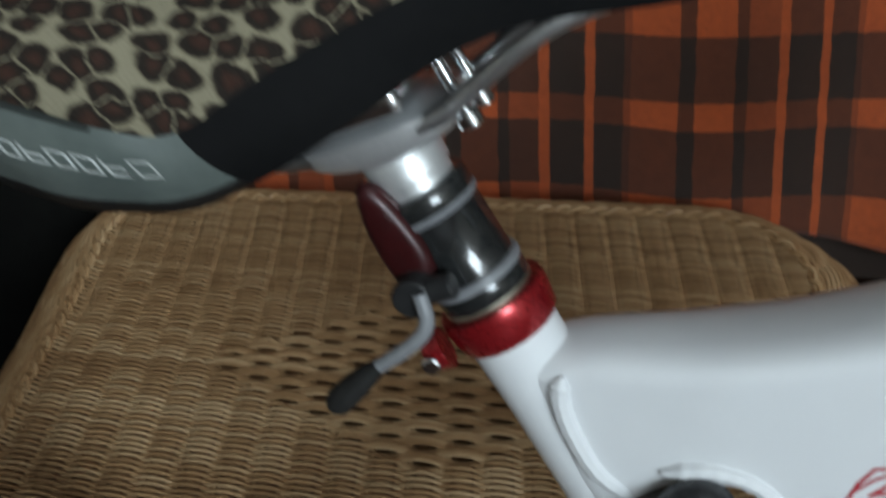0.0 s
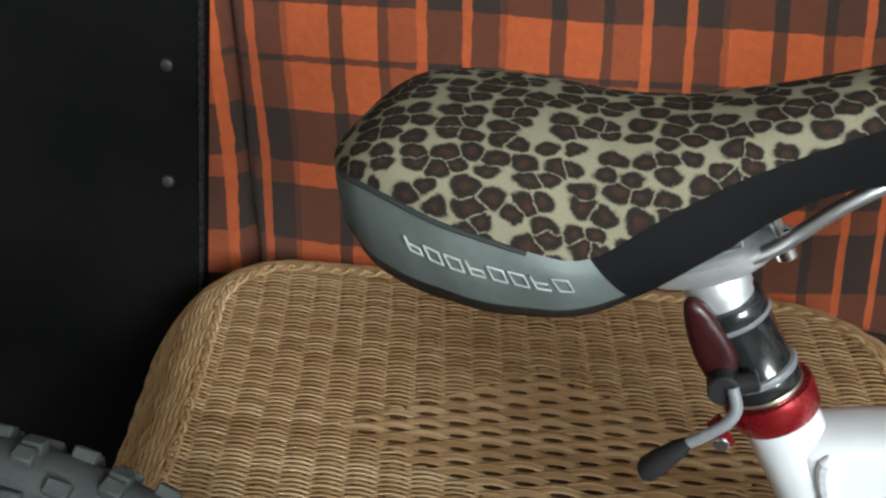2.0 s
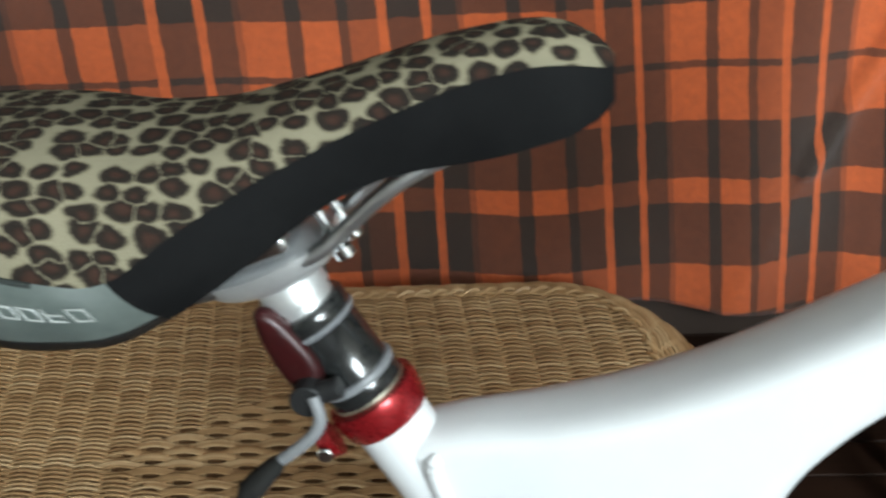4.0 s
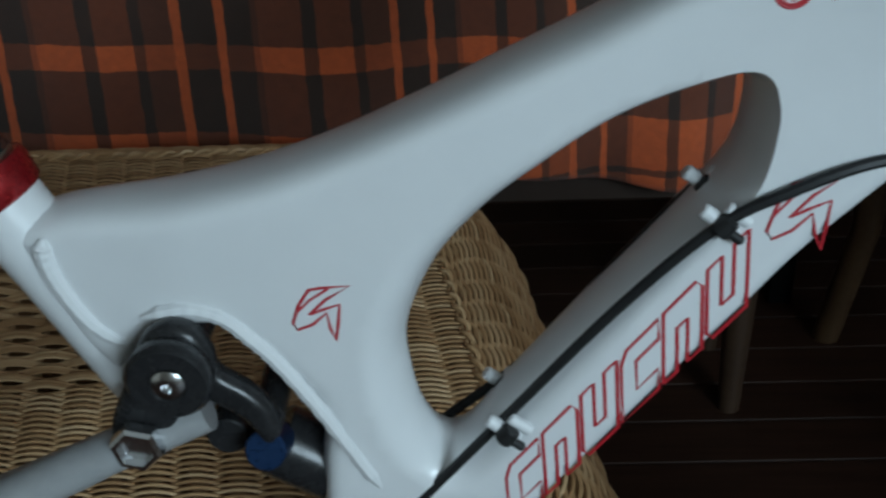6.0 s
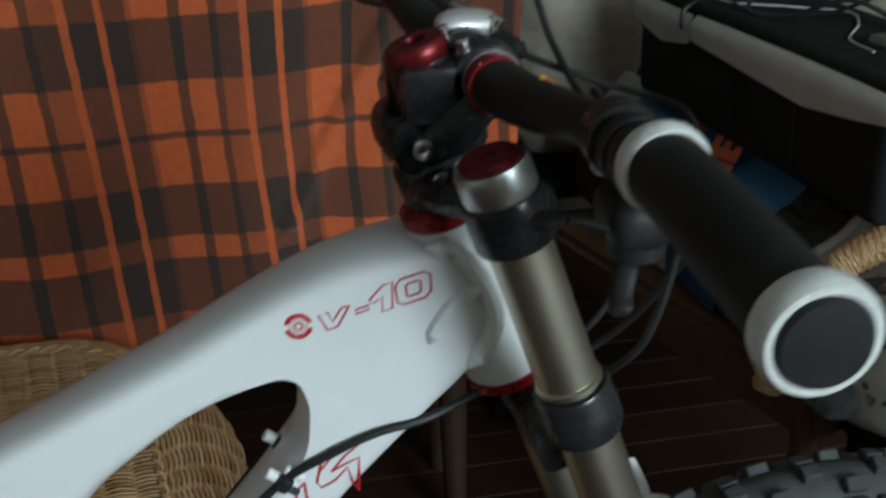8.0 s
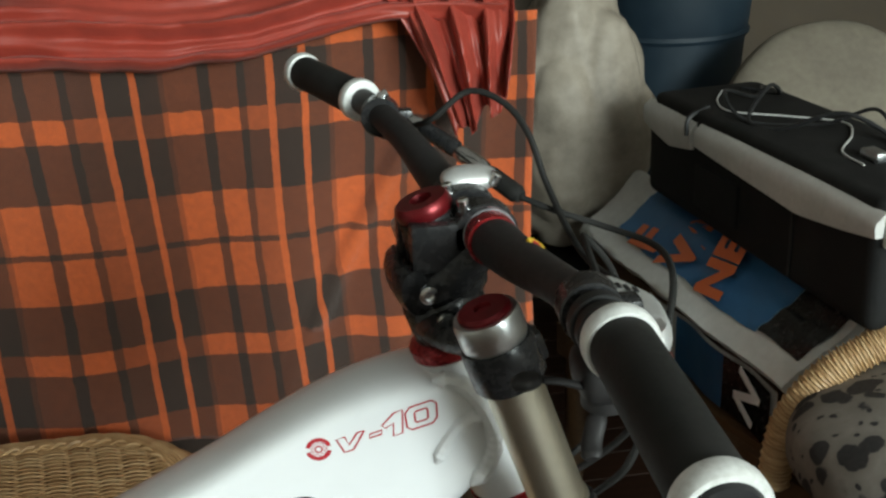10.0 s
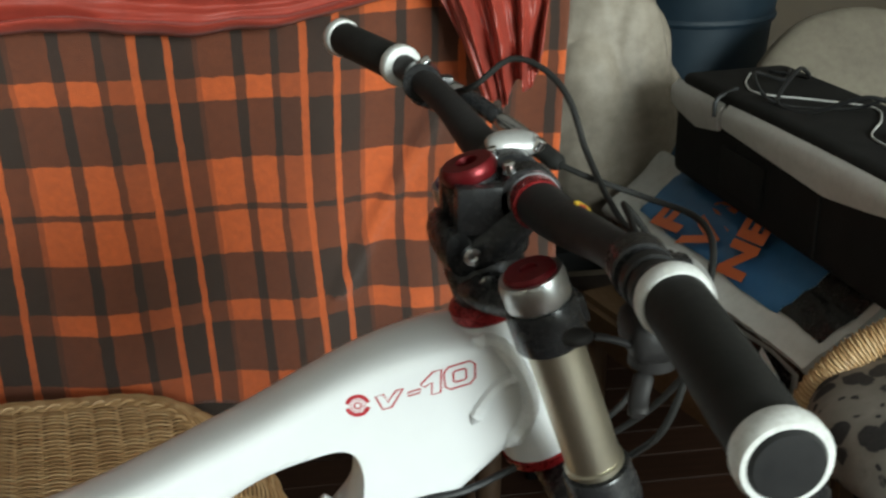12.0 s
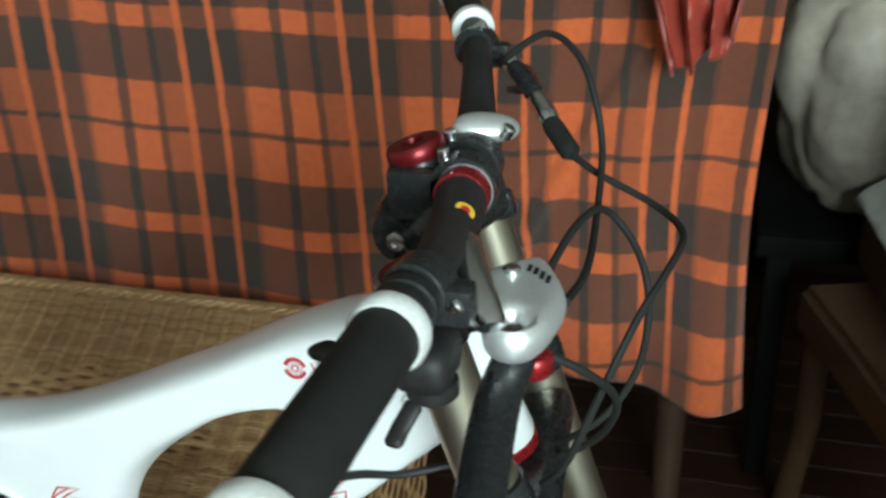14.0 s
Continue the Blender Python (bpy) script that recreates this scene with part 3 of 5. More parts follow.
bp("lever_arm", sweep(bmesh.new(), spline([(.072, -.036, .818), (.075, -.039, .806), (.069, -.041, .796), (.050, -.041, .781)], 6), .0035, 10), LEVER_GREY, lev)
bp("lever_tip", sweep(bmesh.new(), [(.052, -.041, .783), (.048, -.041, .779), (.037, -.041, .768), (.031, -.041, .762), (.028, -.041, .760)], [.004, .0062, .0085, .0085, .006], 12, 0.8), BLACK_MATT, lev)

# saddle: rails, then one lofted shell split into cover, sides, rear bumper and base
for y in (-.022, .022):
    bp("saddle_rail", sweep(bmesh.new(), spline([(-.06, y * 1.6, .895), (-.02, y * 1.3, .876), (.01, y, .870), (.053, y * 1.2, .881), (.081, y * 1.1, .893), (.096, y, .904), (.116, y, .921), (.138, y * .9, .934), (.185, y * .6, .950)], 6), .0042, 10), SATIN)
S_W = [(-.150, .004), (-.147, .034), (-.138, .056), (-.115, .074), (-.08, .083), (-.035, .080), (.01, .066), (.05, .050), (.10, .036), (.15, .028), (.19, .0245), (.21, .021), (.222, .014), (.228, .004)]
S_TOP = [(-.150, .934), (-.140, .944), (-.125, .960), (-.10, .969), (-.04, .968), (0, .963), (.04, .963), (.10, .977), (.15, .991), (.19, .997), (.21, .994), (.222, .987), (.228, .978)]
S_EDGE = [(-.150, .930), (-.135, .936), (-.11, .934), (-.09, .926), (-.045, .912), (-.008, .900), (.022, .920), (.062, .940), (.121, .963), (.165, .977), (.2, .982), (.228, .974)]
S_LOW = [(-.150, .905), (-.140, .888), (-.115, .873), (-.075, .867), (-.03, .867), (.004, .882), (.035, .901), (.065, .916), (.095, .927), (.13, .934), (.17, .937), (.216, .947), (.228, .957)]
xs = [-.150 + .003 * i for i in range(127)]
NT, NS = 9, 6


def saddle_ring(x, sgn):
    h = min(.012, x + .150, .228 - x)
    w, t, e, b = (sum(interp(T, x + h * k / 3) for k in range(-3, 4)) / 7 for T in (S_W, S_TOP, S_EDGE, S_LOW))
    e = min(e, t - .002)
    ring = []
    for k in range(NT + 1):
        a = k / NT * math.pi / 2
        ring.append(Vector((x, sgn * w * math.sin(a) ** 0.9, e + (t - e) * math.cos(a) ** 0.8)))
    lean = .022 * min(1, max(0, (.12 - x) / .08)) * min(1, max(0, (x + .15) / .05))
    for k in range(1, NS + 1):
        f = k / NS
        ring.append(Vector((x + lean * f, sgn * w * (1 + .05 * math.sin(f * 2.2) - .22 * f * f), e + (b - e) * f)))
    return ring


saddle_shells = {"cover": bmesh.new(), "side_panel": bmesh.new(), "rear_bumper": bmesh.new(), "base": bmesh.new()}
for sgn in (-1, 1):
    rings = [saddle_ring(x, sgn) for x in xs]
    for i in range(len(xs) - 1):
        for k in range(NT + NS):
            if k < NT:
                key = "cover"
            else:
                cut = -.0065
                key = "rear_bumper" if xs[i] < cut else "side_panel"
                if key == "rear_bumper" and k >= NT + NS - 1:
                    key = "base"
            b = saddle_shells[key]
            b.faces.new([b.verts.new(q) for q in (rings[i][k], rings[i + 1][k], rings[i + 1][k + 1], rings[i][k + 1])])
    b = saddle_shells["base"]
    for i in range(len(xs) - 1):
        q = [rings[i][-1], rings[i + 1][-1], Vector((xs[i + 1], 0, rings[i + 1][-1].z + .006)), Vector((xs[i], 0, rings[i][-1].z + .006))]
        b.faces.new([b.verts.new(v) for v in q])
saddle = new("saddle")
saddle.parent = bike
tagged(saddle, "leopard plush saddle with black sides and grey-green bumper")
for key, mt, lb in (("cover", LEOPARD, "short leopard-print plush cover"), ("side_panel", BLACK_LEATHER, "black vinyl side"), ("rear_bumper", GREY_VINYL, "grey-green vinyl bumper"), ("base", BLACK_PLASTIC, "black plastic saddle base")):
    bmesh.ops.remove_doubles(saddle_shells[key], verts=saddle_shells[key].verts, dist=1e-5)
    bp(key, saddle_shells[key], mt, saddle, lb, flat_angle=70)
for sgn in (-1, 1):
    seam = [saddle_ring(x, sgn)[NT] + Vector((0, sgn * .0012, -.0005)) for x in xs[4:40:2]]
    bp("piping", sweep(bmesh.new(), seam, .0014, 6), THREAD, saddle)
    # the illegible maker's print as short bars
    for i in range(8):
        x = -.100 + i * .0105
        r = saddle_ring(x, sgn)
        c = r[NT + 2].lerp(r[NT + 3], .3)
        along = (saddle_ring(x + .004, sgn)[NT + 2] - r[NT + 2]).normalized()
        up = (r[NT + 1] - r[NT + 4]).normalized()
        out = along.cross(up).normalized() * .0012
        if out.y * sgn < 0:
            out = -out
        box = [(-.0036, -.0042), (.0036, -.0042), (.0040, .0036), (-.0036, .0042)] if i % 3 else [(-.0034, .0046), (-.0036, -.0040), (.0036, -.0040), (.0034, .0002), (-.0030, .0002)]
        bm = sweep(bmesh.new(), [c + along * u + up * v + out for u, v in box], .0006, 5, closed=True)
        bp("print_bar", bm, SILVER_INK, saddle)

# fork, in the steering frame
U = Vector((HD.z, 0, -HD.x))
STEER = Matrix.Translation(HC) @ Matrix((( U.x, 0, HD.x), (0, 1, 0), (U.z, 0, HD.z))).to_4x4() @ pose(0, 0, 0, 0, 0, 5)


def sp(name, bm, material, parent=None, label="", **k):
    bm.transform(STEER)
    return bp(name, bm, material, parent, label, **k)


for s in (-1, 1):
    y = s * .098
    c = (.019, y, 0)
    sp("stanchion", lathe([(.0185, -.36), (.0185, .105)], c, (0, 0, 1), 40), GOLD, label="bronze anodised fork stanchion")
    cap = sp("fork_cap", lathe([(.0205, .103), (.0212, .105), (.0212, .119), (.0200, .1225), (.0170, .1225)], c, (0, 0, 1), 40), SATIN, label="silver fork top cap")
    sp("cap_dial", lathe([(.0170, .119), (.0170, .1245), (.0155, .1262), (.006, .1264), (.0055, .124), (.002, .124)], c, (0, 0, 1), 32), RED_CAP if s < 0 else BLUE_ANO, cap, "worn red anodised dial" if s < 0 else "blue anodised dial")
    sp("upper_crown_clamp", join(lathe([(.0222, .074), (.0235, .076), (.0235, .098), (.0222, .103)], c, (0, 0, 1), 36), block((.03, y - .012 * s - .008, .072), (.048, y - .012 * s + .008, .092), .004)), BLACK_GLOSS, label="black upper fork crown clamp")
    sp("lower_crown_clamp", lathe([(.0225, -.028), (.0235, -.030), (.0235, -.042), (.0245, -.044), (.0245, -.058), (.0225, -.062)], c, (0, 0, 1), 36), BLACK_GLOSS, label="black lower fork crown clamp")
    sp("seal_ring", lathe([(.0188, -.022), (.0202, -.023), (.0202, -.026), (.0188, -.027)], c, (0, 0, 1), 36), GOLD)
    sp("fork_lower", lathe([(.024, -.62), (.027, -.60), (.0255, -.5), (.0265, -.36), (.030, -.315), (.030, -.300), (.024, -.298)], c, (0, 0, 1), 36), WHITE, label="white painted fork lower leg")
    sp("fork_guard", sweep(bmesh.new(), spline([(.066, y, -.27), (.070, y, -.31), (.069, y, -.38), (.064, y, -.46)], 5), [.004] + [.018] * 14 + [.01], 12, 0.25, (0, 1, 0)), WHITE, label="white plastic fork guard")
sp("upper_crown", join(sweep(bmesh.new(), spline([(.034, -.090, .086), (.016, -.06, .087), (.0, -.03, .087), (-.004, 0, .087), (.0, .03, .087), (.016, .06, .087), (.034, .090, .086)], 6), .0165, 14, .8), lathe([(.027, .072), (.0285, .075), (.0285, .098), (.026, .102)], (.006, 0, 0), (0, 0, 1), 36)), BLACK_GLOSS, label="black forged upper crown")
sp("lower_crown", block((-.012, -.085, -.100), (.042, .085, -.074), .010, None, 3), BLACK_GLOSS, label="black forged lower crown")
sp("fork_arch", sweep(bmesh.new(), spline([(.045, -.092, -.33), (.075, -.06, -.300), (.085, 0, -.285), (.075, .06, -.300), (.045, .092, -.33)], 6), .016, 12, .6), WHITE, label="white fork arch")
# stem and steerer
stem = sp("stem", join(lathe([(.0235, .098), (.0245, .101), (.0235, .135), (.0205, .140), (.0188, .158)], (.017, 0, 0), (0, 0, 1), 36),
                       *[sweep(bmesh.new(), spline([(-.004, v * .6, .110), (.016, v, .116), (.036, v, .126), (.054, v, .135)], 5), [.010] + [.0125] * 14 + [.013], 14, 1.15) for v in (-.021, .021)],
                       sweep(bmesh.new(), spline([(-.010, -.026, .118), (-.013, -.012, .120), (-.013, .012, .120), (-.010, .026, .118)], 4), .011, 12, 1.6)), BLACK_GLOSS, label="black direct-mount stem")
sp("stem_cap", lathe([(.0185, .158), (.0195, .1595), (.0195, .166), (.0175, .169), (.0080, .1692), (.0072, .163), (.002, .163)], (.018, 0, 0), (0, 0, 1), 36), RED_CAP, stem, "worn red anodised top cap")
for u, v, w in ((-.004, -.034, .119), (.0, -.033, .096)):
    sp("stem_bolt", lathe([(.0062, 0), (.0062, .004), (.0035, .0045), (.003, .002)], (u, v, w), (0, -1, 0), 20), CHROME, stem)
# handlebar and grips, in world places
BAR = spline([(.503, .372, 1.062), (.530, .30, 1.061), (.551, .243, 1.060), (.574, .16, 1.052), (.592, .08, 1.036), (.600, .04, 1.031), (.605, 0, 1.030), (.611, -.04, 1.031), (.617, -.08, 1.034), (.627, -.16, 1.047), (.630, -.235, 1.055), (.628, -.30, 1.056), (.6245, -.369, 1.0555)], 6)
bar = bp("handlebar", sweep(bmesh.new(), BAR, [interp([(.05, .0158), (.14, .0118), (.2, .0112)], abs(p.y)) for p in BAR], 20), BLACK_BAR, label="black riser handlebar")
for y, nm in ((-.030, "red"), (.030, "red")):
    p = min(BAR, key=lambda q: abs(q.y - y))
    bp("bar_shim", rod((p.x, p.y - .007, p.z), (p.x, p.y + .007, p.z), .0172), RED_ANO, bar, "red anodised clamp ring")
    bp("bar_collar", rod((p.x, p.y + (.007 if y < 0 else -.011), p.z), (p.x, p.y + (.011 if y < 0 else -.007), p.z), .0186), LEVER_GREY, bar, "blue-grey clamp edge")
tip = Vector((.6182, -.087, 1.035))
out = Vector((.55, -.10, .83)).normalized()
bp("sticker", rod(tip + out * .0120, tip + out * .0146, .0062, .0004), YELLOW_INK, bar, "small yellow and red sticker")
bp("sticker_mark", rod(tip + out * .0140, tip + out * .0149, .0030, .0003), RED_INK, bar)
for y in (-.017, .017):
    p = min(BAR, key=lambda q: abs(q.y - y))
    bp("bar_clamp", join(rod((p.x, y - .009, p.z), (p.x, y + .009, p.z), .0215), block((p.x - .05, y - .009, p.z - .024), (p.x + .006, y + .009, p.z + .010), .004)), BLACK_GLOSS, stem, "black bar clamp")
    bp("stem_bolt", rod((p.x - .012, y, p.z + .014), (p.x - .014, y, p.z + .024), .0042), CHROME, stem)
for a, b in (((.630, -.232, 1.0558), (.6245, -.371, 1.056)), ((.5515, .241, 1.060), (.503, .372, 1.062))):
    a, b = Vector(a), Vector(b)
    d = (b - a).normalized()
    L = (b - a).length
    grip = bp("grip", lathe([(.0150, .008), (.0160, .012), (.0160, L - .012), (.0155, L - .006)], a, d, 32), BLACK_MATT, label="black lock-on rubber grip")
    for h0 in (0, L - .010):
        bp("lock_ring", lathe([(.0155, h0), (.0178, h0 + .001), (.0186, h0 + .004), (.0186, h0 + .010), (.0172, h0 + .0125), (.0158, h0 + .0125)], a, d, 36), WHITE_RING, grip, "scuffed white lock ring")
    bp("end_plug", lathe([(.0152, L), (.0152, L + .002), (.0135, L + .0045), (.006, L + .005)], a, d, 32), BLACK_PLASTIC, grip)
# brake levers: perch, body, blade
FLAT = Matrix(((1, 0, 0, 0), (0, 0, 1, 0), (0, 1, 0, 1.014), (0, 0, 0, 1)))


def flat_plate(outline, holes, half, edge, lift=0.0):
    """A rounded plate that lies level, its outline given in x and y."""
    bm = puffed(closed_curve(outline, 3), holes, half, edge, .005)
    bm.transform(Matrix.Translation((0, 0, lift)) @ FLAT)
    return bm


def clamp_band(x, y, z):
    return join(rod((x, y - .010, z), (x + .002, y + .010, z - .001), .0165), block((x, y - .008, z - .016), (x + .028, y + .008, z + .004), .004))


right = bp("brake_lever", clamp_band(.628, -.190, 1.052), BLACK_GLOSS, label="black brake lever clamp with a bright alloy body")
eye = [(.667 + .0065 * math.cos(2 * math.pi * i / 16), -.160 + .0085 * math.sin(2 * math.pi * i / 16)) for i in range(16)]
cyl = bp("master_cylinder", flat_plate([(.640, -.114), (.652, -.098), (.669, -.088), (.681, -.105), (.689, -.126), (.688, -.146), (.684, -.164), (.676, -.175), (.664, -.177), (.654, -.169), (.651, -.152), (.649, -.135)], [eye], .010, .006), BRIGHT, right, "bright alloy brake body with a slotted eye")
bp("lever_arm", sweep(bmesh.new(), spline([(.630, -.108, 1.040), (.642, -.138, 1.037), (.652, -.160, 1.033), (.660, -.176, 1.026)], 5), [.006] + [.0085] * 14 + [.007], 14, .6), CHROME, right, "polished lever arm")
for u, v, w, h in ((.678, -.118, .0012, .008), (.674, -.114, .0012, .008), (.670, -.110, .0012, .007), (.666, -.107, .0012, .007)):
    bp("print_bar", block((u - w, v - h / 2, 1.0238), (u + w, v + h / 2, 1.0246), 0), BLACK_PLASTIC, cyl)
bp("clamp_bolt", rod((.657, -.112, 1.022), (.657, -.112, 1.027), .005), CHROME, cyl)
bp("reach_dial", lathe([(.009, 0), (.0105, .002), (.0105, .010), (.009, .012)], (.677, -.156, .990), (0, 0, 1), 20), RED_ANO, right, "red anodised reach dial")
bp("lever_blade", sweep(bmesh.new(), spline([(.669, -.158, 1.002), (.668, -.195, 1.000), (.671, -.234, .997), (.675, -.275, .992), (.672, -.315, .986)], 6), [.006] + [.0115] * 22 + [.009, .006], 14, .4), BLACK_GLOSS, right, "black brake lever blade")
for dy in (-.012, .012):
    bp("clamp_bolt", rod((.646, -.190 + dy * .6, 1.046), (.651, -.190 + dy * .6, 1.050), .004), CHROME, right)
left = bp("brake_lever", clamp_band(.562, .205, 1.056), BLACK_GLOSS, label="black brake lever clamp with a slim alloy body")
for pts, mt, lb in (([(.578, .215, 1.050), (.587, .203, 1.049), (.597, .188, 1.046)], CHROME, "polished lever pivot"), ([(.597, .188, 1.046), (.609, .172, 1.040), (.621, .155, 1.033)], BLACK_GLOSS, "black body panel"), ([(.621, .155, 1.033), (.629, .141, 1.029), (.637, .125, 1.024)], CHROME, "polished cylinder end"), ([(.637, .125, 1.024), (.648, .110, 1.017), (.658, .095, 1.011)], BLACK_MATT, "black rubber boot")):
    bp("master_cylinder", sweep(bmesh.new(), spline(pts, 4), [.0068] + [.0080] * 7 + [.0050], 14, .9), mt, left, lb)
bp("lever_blade", sweep(bmesh.new(), spline([(.592, .205, 1.020), (.596, .245, 1.012), (.588, .290, 1.008), (.570, .330, 1.006)], 6), [.005] + [.009] * 16 + [.007, .005], 12, .4), BLACK_GLOSS, left, "black brake lever blade")
bp("clamp_bolt", rod((.562, .205, 1.070), (.570, .205, 1.075), .004), CHROME, left)
bp("shifter_clamp", join(rod((.6285, -.214, 1.0525), (.6285, -.205, 1.052), .0158), rod((.6285, -.225, 1.0535), (.6285, -.217, 1.053), .015)), BLACK_PLASTIC, label="black shifter clamp")
shift = bp("shifter", join(block((.620, -.216, 1.006), (.648, -.178, 1.030), .010, None, 3), rod((.636, -.198, .999), (.636, -.198, 1.008), .013)), BLACK_BAR, label="black gear shifter under the bar")
bp("thumb_paddle", join(sweep(bmesh.new(), spline([(.624, -.205, 1.014), (.610, -.210, 1.022), (.598, -.214, 1.027)], 5), .0032, 10, .6), flat_plate([(.582, -.219), (.585, -.212), (.591, -.209), (.598, -.212), (.597, -.219), (.589, -.223)], [], .003, .0025, .014)), BLACK_BAR, shift, "black thumb paddle")
bp("thumb_paddle", sweep(bmesh.new(), spline([(.630, -.205, .999), (.624, -.214, .988), (.622, -.222, .983)], 5), [.003] + [.0055] * 9 + [.004], 12, .6), BLACK_BAR, shift, "black thumb paddle")
bm = bmesh.new()
bmesh.ops.create_uvsphere(bm, u_segments=28, v_segments=14, radius=1)
for v in bm.verts:
    c = v.co
    v.co = Vector((.0225 * math.copysign(abs(c.x) ** .8, c.x), .0145 * c.y, .0088 * c.z))
bm.transform(Matrix.Translation((.609, .038, 1.0495)) @ pose(0, 0, 0, 4, 6, 20))
mount = bp("bar_mount", bm, BRIGHT, label="polished oval clamp cap")
bp("mount_clamp", rod((.6005, .030, 1.0315), (.5985, .050, 1.033), .0185), BLACK_GLOSS, mount)
bp("clamp_bolt", rod((.622, .030, 1.046), (.627, .029, 1.054), .0045), CHROME, mount)
# hoses and cables
HOSE = [[(.584, .195, 1.046), (.599, .149, 1.064), (.628, .148, 1.084), (.652, .131, 1.078), (.668, .113, 1.057), (.679, .095, 1.018), (.685, .02, .992), (.690, -.06, 1.000), (.688, -.122, 1.014)],
        [(.658, .095, 1.011), (.680, .082, 1.003), (.720, .066, .990), (.741, .025, .990), (.736, -.025, .990), (.721, -.061, .972), (.703, -.085, .930), (.686, -.090, .885), (.668, -.070, .850)],
        [(.668, -.10, 1.005), (.678, -.02, 1.010), (.690, .03, 1.000), (.712, .035, .970), (.722, .030, .930), (.716, .025, .880), (.690, .015, .840), (.640, .005, .812), (.60, -.012, .815)],
        [(.655, -.14, 1.00), (.700, -.12, .97), (.712, -.06, .91), (.692, -.02, .85), (.64, .01, .80), (.60, .02, .80)]]
for h in HOSE:
    bp("brake_hose", sweep(bmesh.new(), spline(h, 8), .0026, 8), BLACK_MATT, label="black rubber brake hose")
bp("frame_cable", sweep(bmesh.new(), spline([(.60, -.020, .817), (.562, -.034, .811), (.529, -.037, .807), (.496, -.037, .794), (.463, -.034, .774), (.416, -.030, .724), (.358, -.028, .653), (.30, -.03, .585)], 8), .003, 8), BLACK_PLASTIC, label="black cable along the down tube")
bp("frame_cable", sweep(bmesh.new(), spline([(.56, .026, .83), (.505, .022, .812), (.479, .020, .787), (.430, .018, .733), (.379, .018, .667), (.318, .02, .612)], 8), .003, 8), BLACK_PLASTIC, label="black cable along the down tube")
for x, z in ((.466, .775), (.361, .650)):
    d = Vector((.62, 0, .78))
    n = Vector((-.78, 0, .62))
    for y in (-.031, .012):
        q = Vector((x, y, z))
        bp("cable_guide", join(rod(q - n * .009, q + n * .013, .004), rod(q - n * .011 + d * .008, q + n * .004 + d * .008, .0035)), WHITE, label="white cable guide")
        bp("cable_tie", join(rod(q - d * .004 + Vector((0, -.005, 0)), q + d * .006 + Vector((0, -.005, 0)), .0052), rod(q + Vector((0, -.006, 0)), q - n * .012 + Vector((0, -.006, 0)), .0026)), BLACK_PLASTIC)
def inked(bms, side):
    """Presses cords flat against the frame's flank, as thin prints."""
    bm = join(*bms)
    mid = sum(v.co.y for v in bm.verts) / len(bm.verts)
    for v in bm.verts:
        v.co.y = side * (frame_half(v.co.x, v.co.z) + .0002) + .25 * (v.co.y - mid)
    return bm


